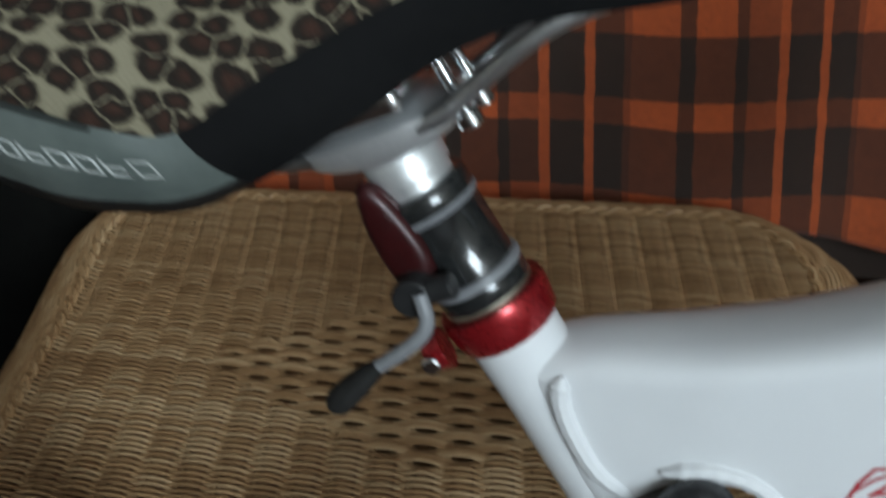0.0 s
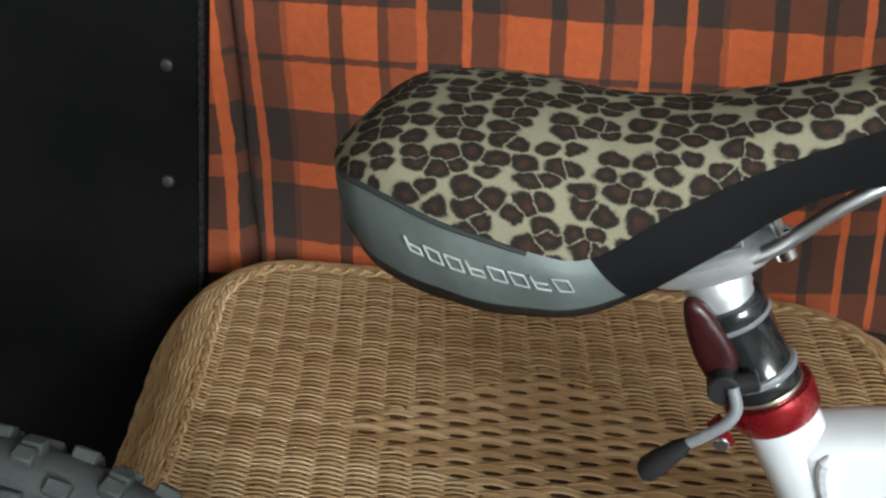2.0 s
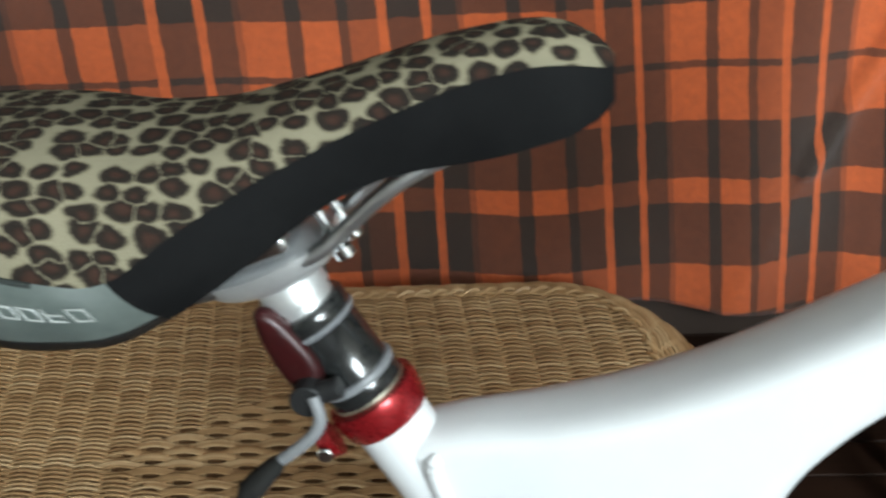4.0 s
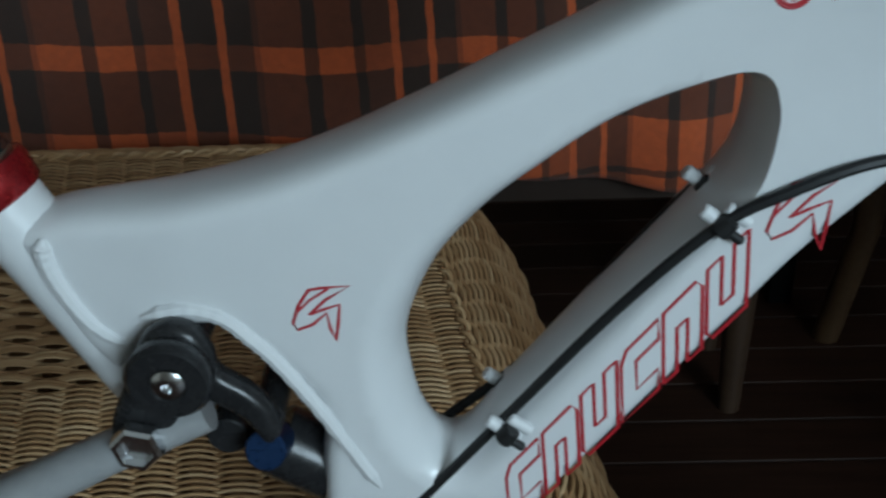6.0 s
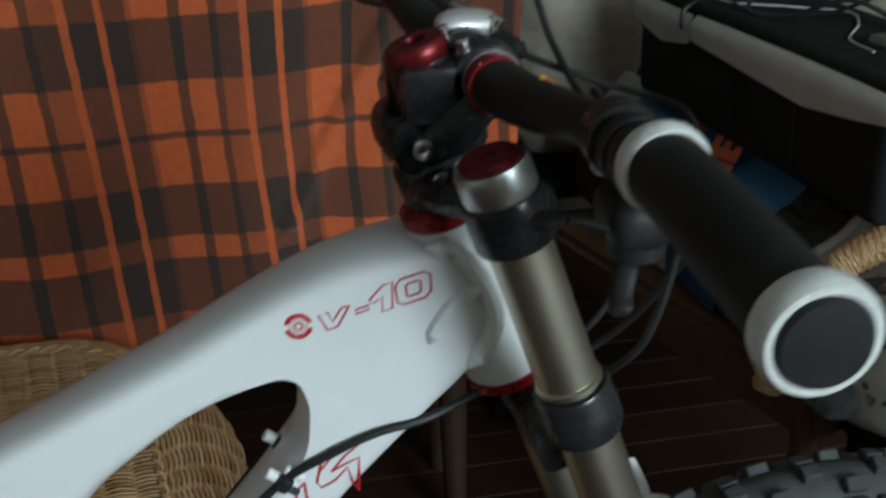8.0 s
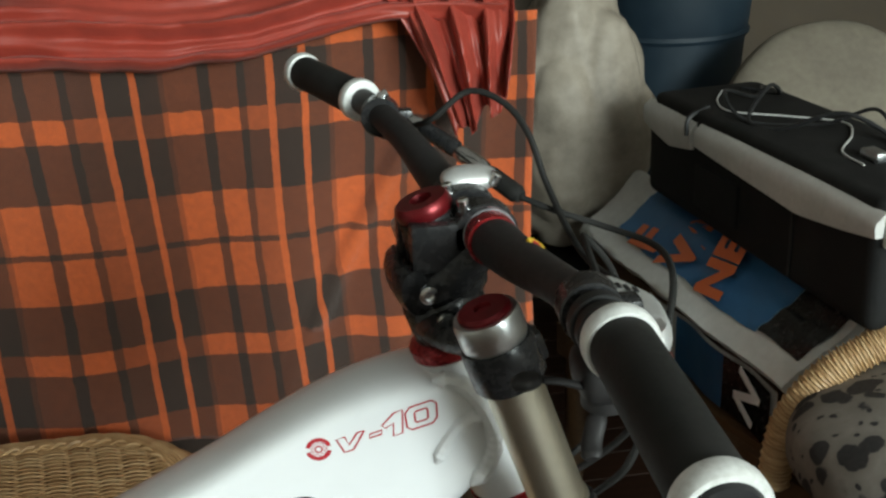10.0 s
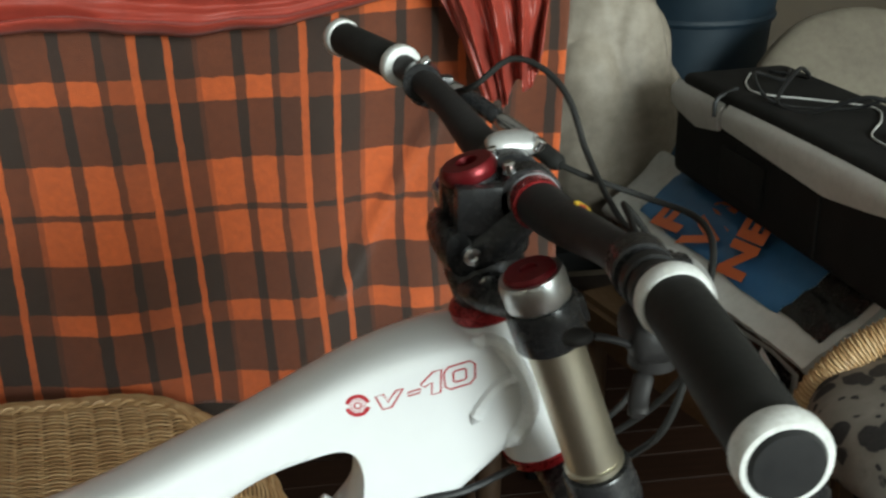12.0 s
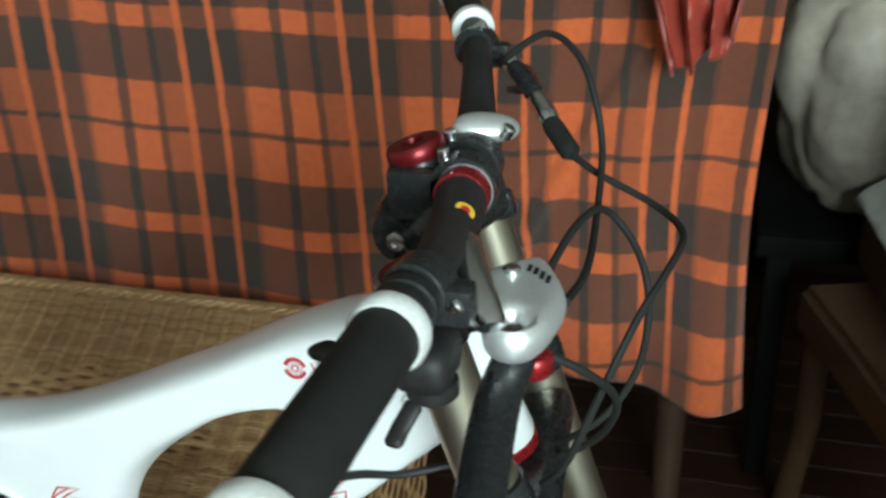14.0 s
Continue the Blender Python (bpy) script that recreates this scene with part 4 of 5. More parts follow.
# decals on both flanks
for s in (-1, 1):
    face = lambda x, z, ang, yy: Matrix.Translation((x, s * yy, z)) @ Euler((radians(90), 0, 0)).to_matrix().to_4x4() @ pose(0, 0, 0, 0, 0, ang) if s < 0 else Matrix.Translation((x, s * yy, z)) @ Euler((radians(90), 0, radians(180))).to_matrix().to_4x4() @ pose(0, 0, 0, 0, 0, -ang)
    # model mark: outlined slanted glyphs on a rising base line
    up15 = radians(15)
    ink = lambda u, v: ((.4985 + (u + .22 * v) * math.cos(up15) - v * math.sin(up15), -.0353, .883 + (u + .22 * v) * math.sin(up15) + v * math.cos(up15)) if s < 0 else (.572 - (u + .22 * v) * math.cos(up15) - v * math.sin(up15), .0353, .902 - (u + .22 * v) * math.sin(up15) + v * math.cos(up15)))
    glyphs = [[(.0005, .0115), (.0065, .0115), (.0088, .0045), (.0155, .0115), (.0205, .0115), (.0115, .0000), (.0050, .0000)],
              [(.0235, .0045), (.0322, .0045), (.0330, .0073), (.0240, .0073)],
              [(.0330, .0105), (.0425, .0172), (.0485, .0172), (.0470, .0000), (.0405, .0000), (.0412, .0098), (.0358, .0075)],
              [(.0505, .0030), (.0500, .0135), (.0535, .0172), (.0690, .0172), (.0725, .0140), (.0722, .0035), (.0688, .0000), (.0540, .0000)],
              [(.0568, .0052), (.0566, .0118), (.0580, .0128), (.0648, .0128), (.0660, .0118), (.0658, .0052), (.0646, .0043), (.0580, .0043)]]
    bp("decal", inked([sweep(bmesh.new(), [ink(*q) for q in g], .0007, 6, closed=True) for g in glyphs], s), RED_INK, frame_ob, "red outlined lettering")
    rings = []
    arc = lambda r, a0, a1, k: [(r * math.cos(a0 + (a1 - a0) * i / k), 0, r * math.sin(a0 + (a1 - a0) * i / k)) for i in range(k + 1)]
    for a0, a1 in ((.25, 2.9), (3.4, 6.05)):
        rings.append(sweep(bmesh.new(), arc(.0068, a0, a1, 16), .0009, 6))
        rings.append(sweep(bmesh.new(), arc(.0083, a0, a1, 16), .0006, 6))
    rings.append(sweep(bmesh.new(), arc(.0024, 0, 2 * math.pi, 16)[:-1], .0006, 6, closed=True))
    rings.append(sweep(bmesh.new(), [((.0047 + .0006 * (-1) ** (i // 2)) * math.cos(2 * math.pi * i / 32), 0, (.0047 + .0006 * (-1) ** (i // 2)) * math.sin(2 * math.pi * i / 32)) for i in range(32)], .0003, 6, closed=True))
    for b in rings:
        b.transform(Matrix.Translation((.486, s * .0345, .889)))
    bp("emblem", inked(rings, s), RED_INK, frame_ob, "round red gear emblem")
    for ox, oz, k, rot, yy in ((.268, .728, 1.0, 0, .0335), (.506, .780, 1.2, .1, .0293)):
        a1 = [(.015, .016), (0, .015), (-.006, .014), (-.012, .005), (-.016, -.006), (-.014, -.010), (-.006, -.007), (.002, 0), (.003, -.009), (.0055, -.017), (.0075, -.006), (.009, .005), (0, .002), (-.007, -.001), (.002, .008)]
        a2 = [(-.014, 0), (-.006, .008), (.004, .0145)]
        pts = lambda L: [((ox + k * (c * math.cos(rot) - d * math.sin(rot))), s * yy, oz + k * (c * math.sin(rot) + d * math.cos(rot))) for c, d in L]
        bp("emblem", inked([sweep(bmesh.new(), pts(a1), .0009, 6, closed=True), sweep(bmesh.new(), pts(a2), .0008, 6)], s), RED_INK, frame_ob, "red outlined angular emblem")
    # maker's letters on the down tube as plain outlined slanted shapes
    d = Vector((.62, 0, .785))
    stem_dir = Vector((-.003, 0, .044))
    o = Vector((.4845, s * .0287, .731))
    shapes = ([(0, 0), (.95, 0), (.95, .30), (.38, .30), (.38, .72), (.95, .72), (.95, 1), (.14, 1), (0, .86)],
              [(0, 0), (.34, 0), (.34, .62), (.60, .62), (.60, 0), (.95, 0), (.95, .86), (.80, 1), (0, 1)],
              [(0, .14), (.14, 0), (.95, 0), (.95, 1), (.62, 1), (.62, .34), (.34, .34), (.34, 1), (0, 1)])
    for i in range(6):
        at = lambda u, v: o + d * (.0325 * (i - 6) + u * .0305) + stem_dir * v
        loop = shapes[i % 3]
        bp("emblem", inked([sweep(bmesh.new(), [at(*q) for q in loop], .0010, 6, closed=True)], s), RED_INK, frame_ob, "red outlined slanted block")
# rear suspension
ROCKER = closed_curve([(.171, .715), (.180, .727), (.192, .731), (.204, .726), (.211, .713), (.213, .701), (.227, .690), (.238, .676), (.241, .660), (.232, .652), (.222, .668), (.208, .680), (.196, .684), (.190, .676), (.186, .662), (.180, .648), (.164, .642), (.150, .650), (.150, .668), (.160, .690), (.168, .705)], 4)
plates = []
for side in (-1, 1):
    plate = puffed(ROCKER, [], .008, .006, .006)
    plate.transform(Matrix.Translation((0, side * .037, 0)))
    plates.append(plate)
rock = bp("rocker_link", join(*plates, rod((.190, -.034, .704), (.190, .034, .704), .013), rod((.233, -.034, .664), (.233, .034, .664), .009)), BLACK_GLOSS, label="black forged suspension rocker link")
for s in (-1, 1):
    bp("pivot_ring", lathe([(.021, 0), (.0225, .003), (.0225, .010), (.020, .013), (.010, .013), (.009, .009)], (.190, s * .044, .704), (0, s, 0)), BLACK_GLOSS, rock)
    bp("pivot_bolt", lathe([(.009, 0), (.009, .004), (.006, .006), (.003, .006), (.0025, .003)], (.190, s * .052, .703), (0, s, 0)), CHROME, rock)
    bp("hex_bolt", lathe([(.013, 0), (.0145, .002), (.0145, .009), (.0125, .011), (.010, .011), (.0095, .006)], (.166, s * .046, .661), (0, s, 0), 6), CHROME, rock, "bright hexagonal axle bolt", flat_angle=20)
    bp("swingarm", sweep(bmesh.new(), spline([(-.40, s * .075, .375 - .02 * s), (-.12, s * .066, .495 - .03 * s), (.08, s * .052, .592 - .03 * s), (.20, s * .030, .650 - .018 * s)], 8), [.015] * 20 + [.014] * 5, 16, .8), GREY_LOWER, label="grey-white rear swingarm")
bp("shock", join(rod((.228, 0, .622), (.31, 0, .570), .022), rod((.205, -.02, .64), (.205, .02, .64), .012), rod((.205, 0, .64), (.235, 0, .618), .010)), BLACK_GLOSS, label="black rear shock absorber")
bp("shock_dial", rod((.229, -.036, .643), (.230, -.012, .632), .0115), BLUE_ANO, label="dark blue adjuster dial")


# wheels: tyre with knobs, rim, spokes, hub
def wheel(name, centre, rad, axis):
    ax = Vector(axis).normalized()
    m = Matrix.Translation(centre) @ Vector((0, 1, 0)).rotation_difference(ax).to_matrix().to_4x4()
    w = new(name)
    w.parent = bike
    tagged(w, "knobbly tyred mountain bike wheel")
    put = lambda bm: (bm.transform(m), bm)[1]
    n, sec = 72, 14
    bm = bmesh.new()
    rr = .029
    rings = []
    for i in range(n):
        a = 2 * math.pi * i / n
        rings.append([bm.verts.new(((rad - rr - .004 + rr * math.cos(b)) * math.cos(a), rr * math.sin(b), (rad - rr - .004 + rr * math.cos(b)) * math.sin(a))) for b in [2 * math.pi * k / sec for k in range(sec)]])
    for i in range(n):
        for k in range(sec):
            bm.faces.new((rings[i][k], rings[i][(k + 1) % sec], rings[(i + 1) % n][(k + 1) % sec], rings[(i + 1) % n][k]))
    tyre = bp("tyre", put(bm), TYRE, w, "grey-black knobbly tyre")
    me = []
    for i in range(64):
        a = 2 * math.pi * i / 64
        for b, wy, wx, hh in ((0.22, .0062, .008, .0075), (-.22, .0062, .008, .0075), (.68, .006, .009, .0075), (-.68, .006, .009, .0075), (1.15, .005, .010, .007), (-1.15, .005, .010, .007)):
            if (i + (abs(b) > .5)) % 2 and abs(b) < 1:
                continue
            c = block((-hh * .4, -wy, -wx), (hh, wy, wx), .0012, None, 1)
            c.transform(Matrix.Rotation(-a, 4, "Y") @ Matrix.Translation((rad - rr - .004, 0, 0)) @ Matrix.Rotation(b, 4, "Z") @ Matrix.Translation((rr, 0, 0)))
            me.append(c)
    tagged(bp("tread", put(join(*me)), TYRE, w), kind="stuff")
    bm = bmesh.new()
    prof = [(rad - .062, -.012), (rad - .060, .012), (rad - .048, .016), (rad - .046, -.016)]
    rings = [[bm.verts.new((r * math.cos(a), y, r * math.sin(a))) for r, y in prof] for a in [2 * math.pi * i / 60 for i in range(60)]]
    for i in range(60):
        for k in range(4):
            bm.faces.new((rings[i][k], rings[i][(k + 1) % 4], rings[(i + 1) % 60][(k + 1) % 4], rings[(i + 1) % 60][k]))
    bp("rim", put(bm), RED_ANO, w, "red rim")
    bp("hub", put(rod((0, -.045, 0), (0, .045, 0), .022)), BLACK_GLOSS, w)
    for i in range(32):
        a = 2 * math.pi * i / 32
        b = a + (.35 if i % 4 < 2 else -.35)
        bp("spoke", put(rod((.02 * math.cos(b), (.03 if i % 2 else -.03), .02 * math.sin(b)), ((rad - .058) * math.cos(a), 0, (rad - .058) * math.sin(a)), .001, .0001, 6)), SATIN, w)


axle = STEER @ Vector((.088, 0, -.588))
wheel("front_wheel", axle, axle.z - FZ, STEER.to_3x3() @ Vector((0, 1, 0)))
wheel("rear_wheel", (-.455, 0, FZ + .338), .338, (0, 1, 0))


# ---- blanket, cloth and the sofa behind ----
UK = [(-.81, -3), (-.545, -2), (-.275, -1), (-.003, 0), (.253, 1), (.462, 2), (.665, 3), (.87, 4)]


def cloth(name, fn, uvfn, nu, nv, material, label, category, thick=.003):
    bm = bmesh.new()
    uvl = bm.loops.layers.uv.new("UVMap")
    g = [[bm.verts.new(fn(i / nu, j / nv)) for j in range(nv + 1)] for i in range(nu + 1)]
    for i in range(nu):
        for j in range(nv):
            f = bm.faces.new((g[i][j], g[i + 1][j], g[i + 1][j + 1], g[i][j + 1]))
            for lp, (a, b) in zip(f.loops, ((i, j), (i + 1, j), (i + 1, j + 1), (i, j + 1))):
                lp[uvl].uv = uvfn(a / nu, b / nv)
    ob = part(name, bm, material, flat_angle=80)
    sol = ob.modifiers.new("thickness", "SOLIDIFY")
    sol.thickness = thick
    return tagged(ob, label, category)


def blanket_xz(a, b):
    x = -.585 + a * 1.40
    zb = interp([(-.6, .46), (.3, .46), (.6, .42), (.82, .385)], x)
    return x, 1.045 + b * (zb - 1.045)


def blanket_at(a, b):
    x, z = blanket_xz(a, b)
    drop = (1.045 - z) / .6
    y = .726 - .010 * drop
    y += .006 * (.3 + drop) * math.sin(x * 23 + 1.2 * math.sin(z * 4)) + .004 * noise.noise((x * 5, z * 3, 0))
    g = max(0, x - .30) / .5
    y += g * .022 * math.sin(x * 34 - z * 6) * (.3 + drop)
    line = (x - .523) - (z - .689) * .56
    y -= .020 * math.exp(-(line / .022) ** 2) * (1 if .62 < z < .93 else .2) * (.5 + .5 * math.tanh(line * 200))
    y += .030 * math.exp(-((x + .525 + .04 * (z - .8)) / .012) ** 2)
    x += .035 * max(0, -.35 - x) * 2 * (z - .8)
    return (x + .01 * math.sin(z * 7) * g, y, z)


def blanket_uv(a, b):
    x, z = blanket_xz(a, b)
    v = (z - .771) / .323 + .777 + .03 * math.sin(x * 3.2 + .8) + .02 * noise.noise((x * 3, z * 2, 4))
    u = float(np.interp(x, [p for p, _ in UK], [q for _, q in UK])) + .05 * noise.noise((x * 2, z * 3, 9)) + .035 * (z - .75)
    return u, v


cloth("plaid_blanket", blanket_at, blanket_uv, 190, 80, PLAID, "orange and brown plaid wool blanket hanging over a sofa back", "blanket")
sofa = thing("sofa", "dark sofa back hidden under the plaid blanket", "sofa", (.1, .85, FZ))
part("backrest", block((-.66, -.10, .36), (.68, .12, .99), .03), SOFA, sofa)
for x, y in ((.62, -.07), (-.6, -.07), (.62, .09), (-.6, .09)):
    part("leg", lathe([(.016, 0), (.022, .2), (.024, .37)], (x, y, 0), (0, 0, 1), 16), LEG_WOOD, sofa, "turned wooden leg")


def satin_at(a, b):
    x = -.75 + a * 1.52
    edge = 1.014 + .030 * min(1, max(0, (x - .45) / .17)) + .004 * math.sin(x * 13)
    n1 = noise.noise((x * 6, b * 2.0, 1.3)) + .5 * noise.noise((x * 17, b * 5, 6.0))
    y = interp([(0, .98), (.25, .86), (.5, .76), (.7, .700), (.85, .680), (1, .688)], b)
    z = interp([(0, 1.13), (.25, 1.115), (.5, 1.095), (.7, 1.072), (.85, 1.048), (1, 1.022)], b) + edge - 1.022
    wave = math.sin(b * 27 + 2.2 * noise.noise((x * 2.2, 0, 5)) + x * 2) + .5 * math.sin(b * 49 - x * 5)
    return (x, y - .010 * wave * (.4 + b) + .012 * n1 * min(1, b * 3), z + .006 * wave + .008 * n1)


cloth("satin_cloth", satin_at, lambda a, b: (a, b), 190, 64, RED_SATIN, "crumpled coral red satin cloth lying along the sofa top", "cloth", .002)


def tail_at(a, b):
    top, low = .615 + .170 * a, .693 + .072 * a
    f = math.sin(a * 21 + b * 2.5) + .5 * math.sin(a * 47 + b * 3)
    x = top + (low - top) * b ** .8
    z = 1.085 - b * (1.085 - .902 - .050 * a - .012 * math.sin(a * 14))
    return (x + .004 * f, .650 + .013 * f - .01 * b + .012 * noise.noise((a * 4, b * 4, 2)) + .05 * (1 - b) ** 3, z)


cloth("satin_cloth", tail_at, lambda a, b: (a, b), 60, 30, RED_SATIN, "coral red satin cloth end hanging in gathered folds", "cloth", .002)

# black board at the left
bd = thing("black_board", "matt black upright board with steel bolts and metal edge", "board", (-1.1, .70, FZ))
LEAN = Matrix(((1, 0, .111, -.044), (0, 1, 0, 0), (0, 0, 1, 0), (0, 0, 0, 1)))
part("panel", block((-.75, -.02, 0), (.512, .02, 1.7), .004, LEAN), BOARD, bd)
part("edge_strip", sweep(bmesh.new(), [LEAN @ Vector(p) for p in ((.515, -.020, 0), (.517, -.020, .6), (.515, -.020, 1.2), (.515, -.020, 1.7))], .004, 8), BLACK_GLOSS, bd)
for z in (.772, .613):
    part("bolt", lathe([(.009, 0), (.008, .004), (.004, .006)], LEAN @ Vector((.470, -.02, z - FZ)), (0, -1, 0), 16), DULL_STEEL, bd, "dull steel bolt head")


# ---- wicker stool ----
stool = thing("wicker_stool", "honey-coloured woven rattan stool with a wide low seat", "stool", (-.05, .37, FZ))


def seat_z(y):
    return interp([(.0, .452), (.15, .462), (.3, .472), (.42, .481), (.52, .497), (.6, .514), (.66, .522)], y) - FZ


def sheared(x, y):
    return x + .2 * (.60 - y)


X0, X1, Y0, Y1, RC = -.505, .285, .10, .640, .10


def outline_pt(s, grow):
    """A point of the rounded plan outline, s from 0 to 1, grown outwards."""
    w, d = X1 - X0 + 2 * grow, Y1 - Y0 + 2 * grow
    r = RC + grow
    segs = [w - 2 * r, math.pi / 2 * r, d - 2 * r, math.pi / 2 * r] * 2
    L = sum(segs)
    t = s % 1 * L
    cx, cy, ang = X0 - grow + r, Y0 - grow, 0.0
    p = Vector((cx, cy))
    for i, g in enumerate(segs):
        dr = Vector((math.cos(ang), math.sin(ang)))
        nr = Vector((-dr.y, dr.x))
        if i % 2 == 0:
            if t <= g:
                return p + dr * t
            p = p + dr * g
        else:
            f = min(t, g) / g * math.pi / 2
            c = p + nr * r
            if t <= g:
                return c + (dr * math.sin(f) - nr * math.cos(f)) * r
            p = c + dr * r
            ang += math.pi / 2
        t -= g
    return p


def local(x, y, z):
    return Vector((sheared(x, y) + .05, y - .37, z))


PITCH, STEP = .0034, .0335
weave = bmesh.new()
k = 0
y = Y0 + .004
while y < Y1 - .002:
    dy = max(0, RC - (y - Y0)) if y - Y0 < RC else max(0, RC - (Y1 - y))
    ins = RC - math.sqrt(max(RC * RC - dy * dy, 0)) if dy else 0
    a, b = X0 + ins, X1 - ins
    n = int((b - a) / .0056)
    pts, rad = [], []
    for i in range(n + 1):
        x = a + (b - a) * i / n
        ph = math.cos(math.pi * x / STEP + math.pi * (k % 2))
        c = abs(x + .10) / .235 + abs(y - .365) / .125
        yy, zz = y, seat_z(y) + .0031 * ph
        if c < 1:
            yy += .0004 * math.cos(math.pi * x / STEP + math.pi * (k // 3 % 2))
            zz = seat_z(y) + .001 + .0026 * math.cos(math.pi * x / STEP + math.pi * (k // 3 % 2))
        yy += .0009 * noise.noise((x * 30, y * 90, 1))
        pts.append(local(x, yy, zz))
    sweep(weave, pts, .00185, 5, .75, (0, 0, 1), caps=False)
    y += PITCH
    k += 1
tagged(part("seat_weave", weave, RATTAN, stool, "close woven rattan strands with an open diamond", flat_angle=80), kind="stuff")
sk = bmesh.new()
for r in range(34):
    grow = .001 + r * .0031
    drop = -.003 + r * .00064 + r * r * .000079
    n = 420
    pts = []
    for i in range(n):
        p = outline_pt(i / n, grow + .0026 * math.cos(i / n * 78 * math.pi * 2 / 2 * 1.0 + math.pi * r))
        pts.append(local(p.x, p.y, seat_z(p.y) - drop))
    sweep(sk, pts, .0023, 6, .8, (0, 0, 1), closed=True)
tagged(part("edge_weave", sk, RATTAN, stool, "woven rattan edge", flat_angle=80), kind="stuff")
for q in (0, 1):
    bd2 = bmesh.new()
    pts = []
    for i in range(700):
        p = outline_pt(i / 700, -.004 + .0035 * math.cos(i * .55 + q * math.pi))
        pts.append(local(p.x, p.y, seat_z(p.y) + .0035 + .0028 * math.sin(i * .55 + q * math.pi)))
    part("border_braid", sweep(bd2, pts, .0026, 6, 1, (0, 0, 1), closed=True), RATTAN, stool, "plaited rattan border")
for i in range(24):
    x = X0 + .02 + STEP * i
    if x < X1 - .01:
        part("stake", sweep(bmesh.new(), [local(x, Y0 + .05 + (Y1 - Y0 - .1) * j / 10, seat_z(Y0 + .05 + (Y1 - Y0 - .1) * j / 10) - .002) for j in range(11)], .0026, 8), RATTAN, stool)
        for e in (-.005, .005):
            part("stake", sweep(bmesh.new(), [local(x + e, Y0 + .08 + (Y1 - Y0 - .16) * j / 10, seat_z(Y0 + .08 + (Y1 - Y0 - .16) * j / 10) - .003) for j in range(11)], .0022, 6), RATTAN, stool)
# added backing that fills the weave's gaps with painted shade
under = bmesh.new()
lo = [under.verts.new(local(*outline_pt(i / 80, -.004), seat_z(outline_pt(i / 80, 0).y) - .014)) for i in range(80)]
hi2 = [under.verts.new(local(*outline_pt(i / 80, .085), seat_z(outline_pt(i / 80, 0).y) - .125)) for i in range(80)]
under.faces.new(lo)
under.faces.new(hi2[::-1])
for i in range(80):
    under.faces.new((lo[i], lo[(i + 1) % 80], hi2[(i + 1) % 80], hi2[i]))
part("shaded_backing", under, RATTAN_DARK, stool)
for x, y in ((X0 + .07, Y0 + .07), (X1 - .07, Y0 + .07), (X0 + .07, Y1 - .07), (X1 - .07, Y1 - .07)):
    p = local(x, y, 0)
    part("leg", lathe([(.018, 0), (.019, .2), (.020, .37)], p, (0, 0, 1), 16), CANE, stool)

# ---- the corner beyond the fork ----
chair = thing("wicker_armchair", "brown cane armchair used as a shelf, piled with bags", "armchair", (1.0, .6, FZ))
A, B = Vector((.895, .93)), Vector((1.085, .36))
d2 = (B - A).normalized()
n2 = Vector((-d2.y, d2.x))
corner = lambda a, b: A + d2 * a + n2 * b
LW, LD = (B - A).length, .62


def cl(p, z):
    return Vector((p.x - 1.0, p.y - .6, z - FZ))


seat = bmesh.new()
for z in (.415, .497):
    vs = [seat.verts.new(cl(corner(a, b), z)) for a, b in ((0, 0), (LW, 0), (LW, LD), (0, LD))]
    seat.faces.new(vs if z < .45 else vs[::-1])
sv = seat.verts[:]
for i in range(4):
    seat.faces.new((sv[i], sv[(i + 1) % 4], sv[4 + (i + 1) % 4], sv[4 + i]))
bmesh.ops.bevel(seat, geom=seat.edges[:], offset=.012, segments=2, affect="EDGES")
part("seat_frame", seat, CANE, chair, "brown cane-wrapped seat frame")
for a, b in ((.03, .03), (LW - .03, .03), (LW - .03, LD - .03), (.03, LD - .03)):
    p = corner(a, b)
    q = corner(a - .05 if a < .1 else a + .02, b)
    part("leg", sweep(bmesh.new(), [cl(q, FZ), cl(p, .25), cl(p, .46)], .021, 14), CANE, chair)
arm = spline([(1.045, .40, .49), (1.055, .395, .58), (1.095, .385, .645), (1.150, .375, .684), (1.20, .370, .712), (1.30, .37, .735), (1.48, .40, .745)], 8)
ab, wrap = bmesh.new(), bmesh.new()
sweep(ab, [p - Vector((1.0, .6, FZ)) for p in arm], .018, 16)
for i in range(0, len(arm) - 1):
    for h in (0, .5):
        c = arm[i].lerp(arm[i + 1], h) - Vector((1.0, .6, FZ))
        t = (arm[i + 1] - arm[i]).normalized()
        s = t.orthogonal().normalized()
        w = t.cross(s)
        sweep(wrap, [c + (s * math.cos(g) + w * math.sin(g)) * (.0188 + .0012 * math.cos(5 * g + math.pi * (i * 2 + int(h * 2)))) for g in [2 * math.pi * j / 20 for j in range(20)]], .0017, 6, closed=True)
part("arm", ab, RATTAN, chair, "pale rattan arm")
tagged(part("arm_wrap", wrap, RATTAN, chair, "close rattan wrapping"), kind="stuff")


# printed carrier bag lying over the seat edge
bag = thing("carrier_bag", "white and blue printed plastic carrier bag lying on the armchair", "bag", (1.08, .72, .50))
BO = Vector((1.08, .72, .50))
TL, TR, BL, BR = Vector((.970, 1.035, .600)), Vector((1.085, 1.055, .695)), Vector((1.066, .44, .600)), Vector((1.165, .43, .690))


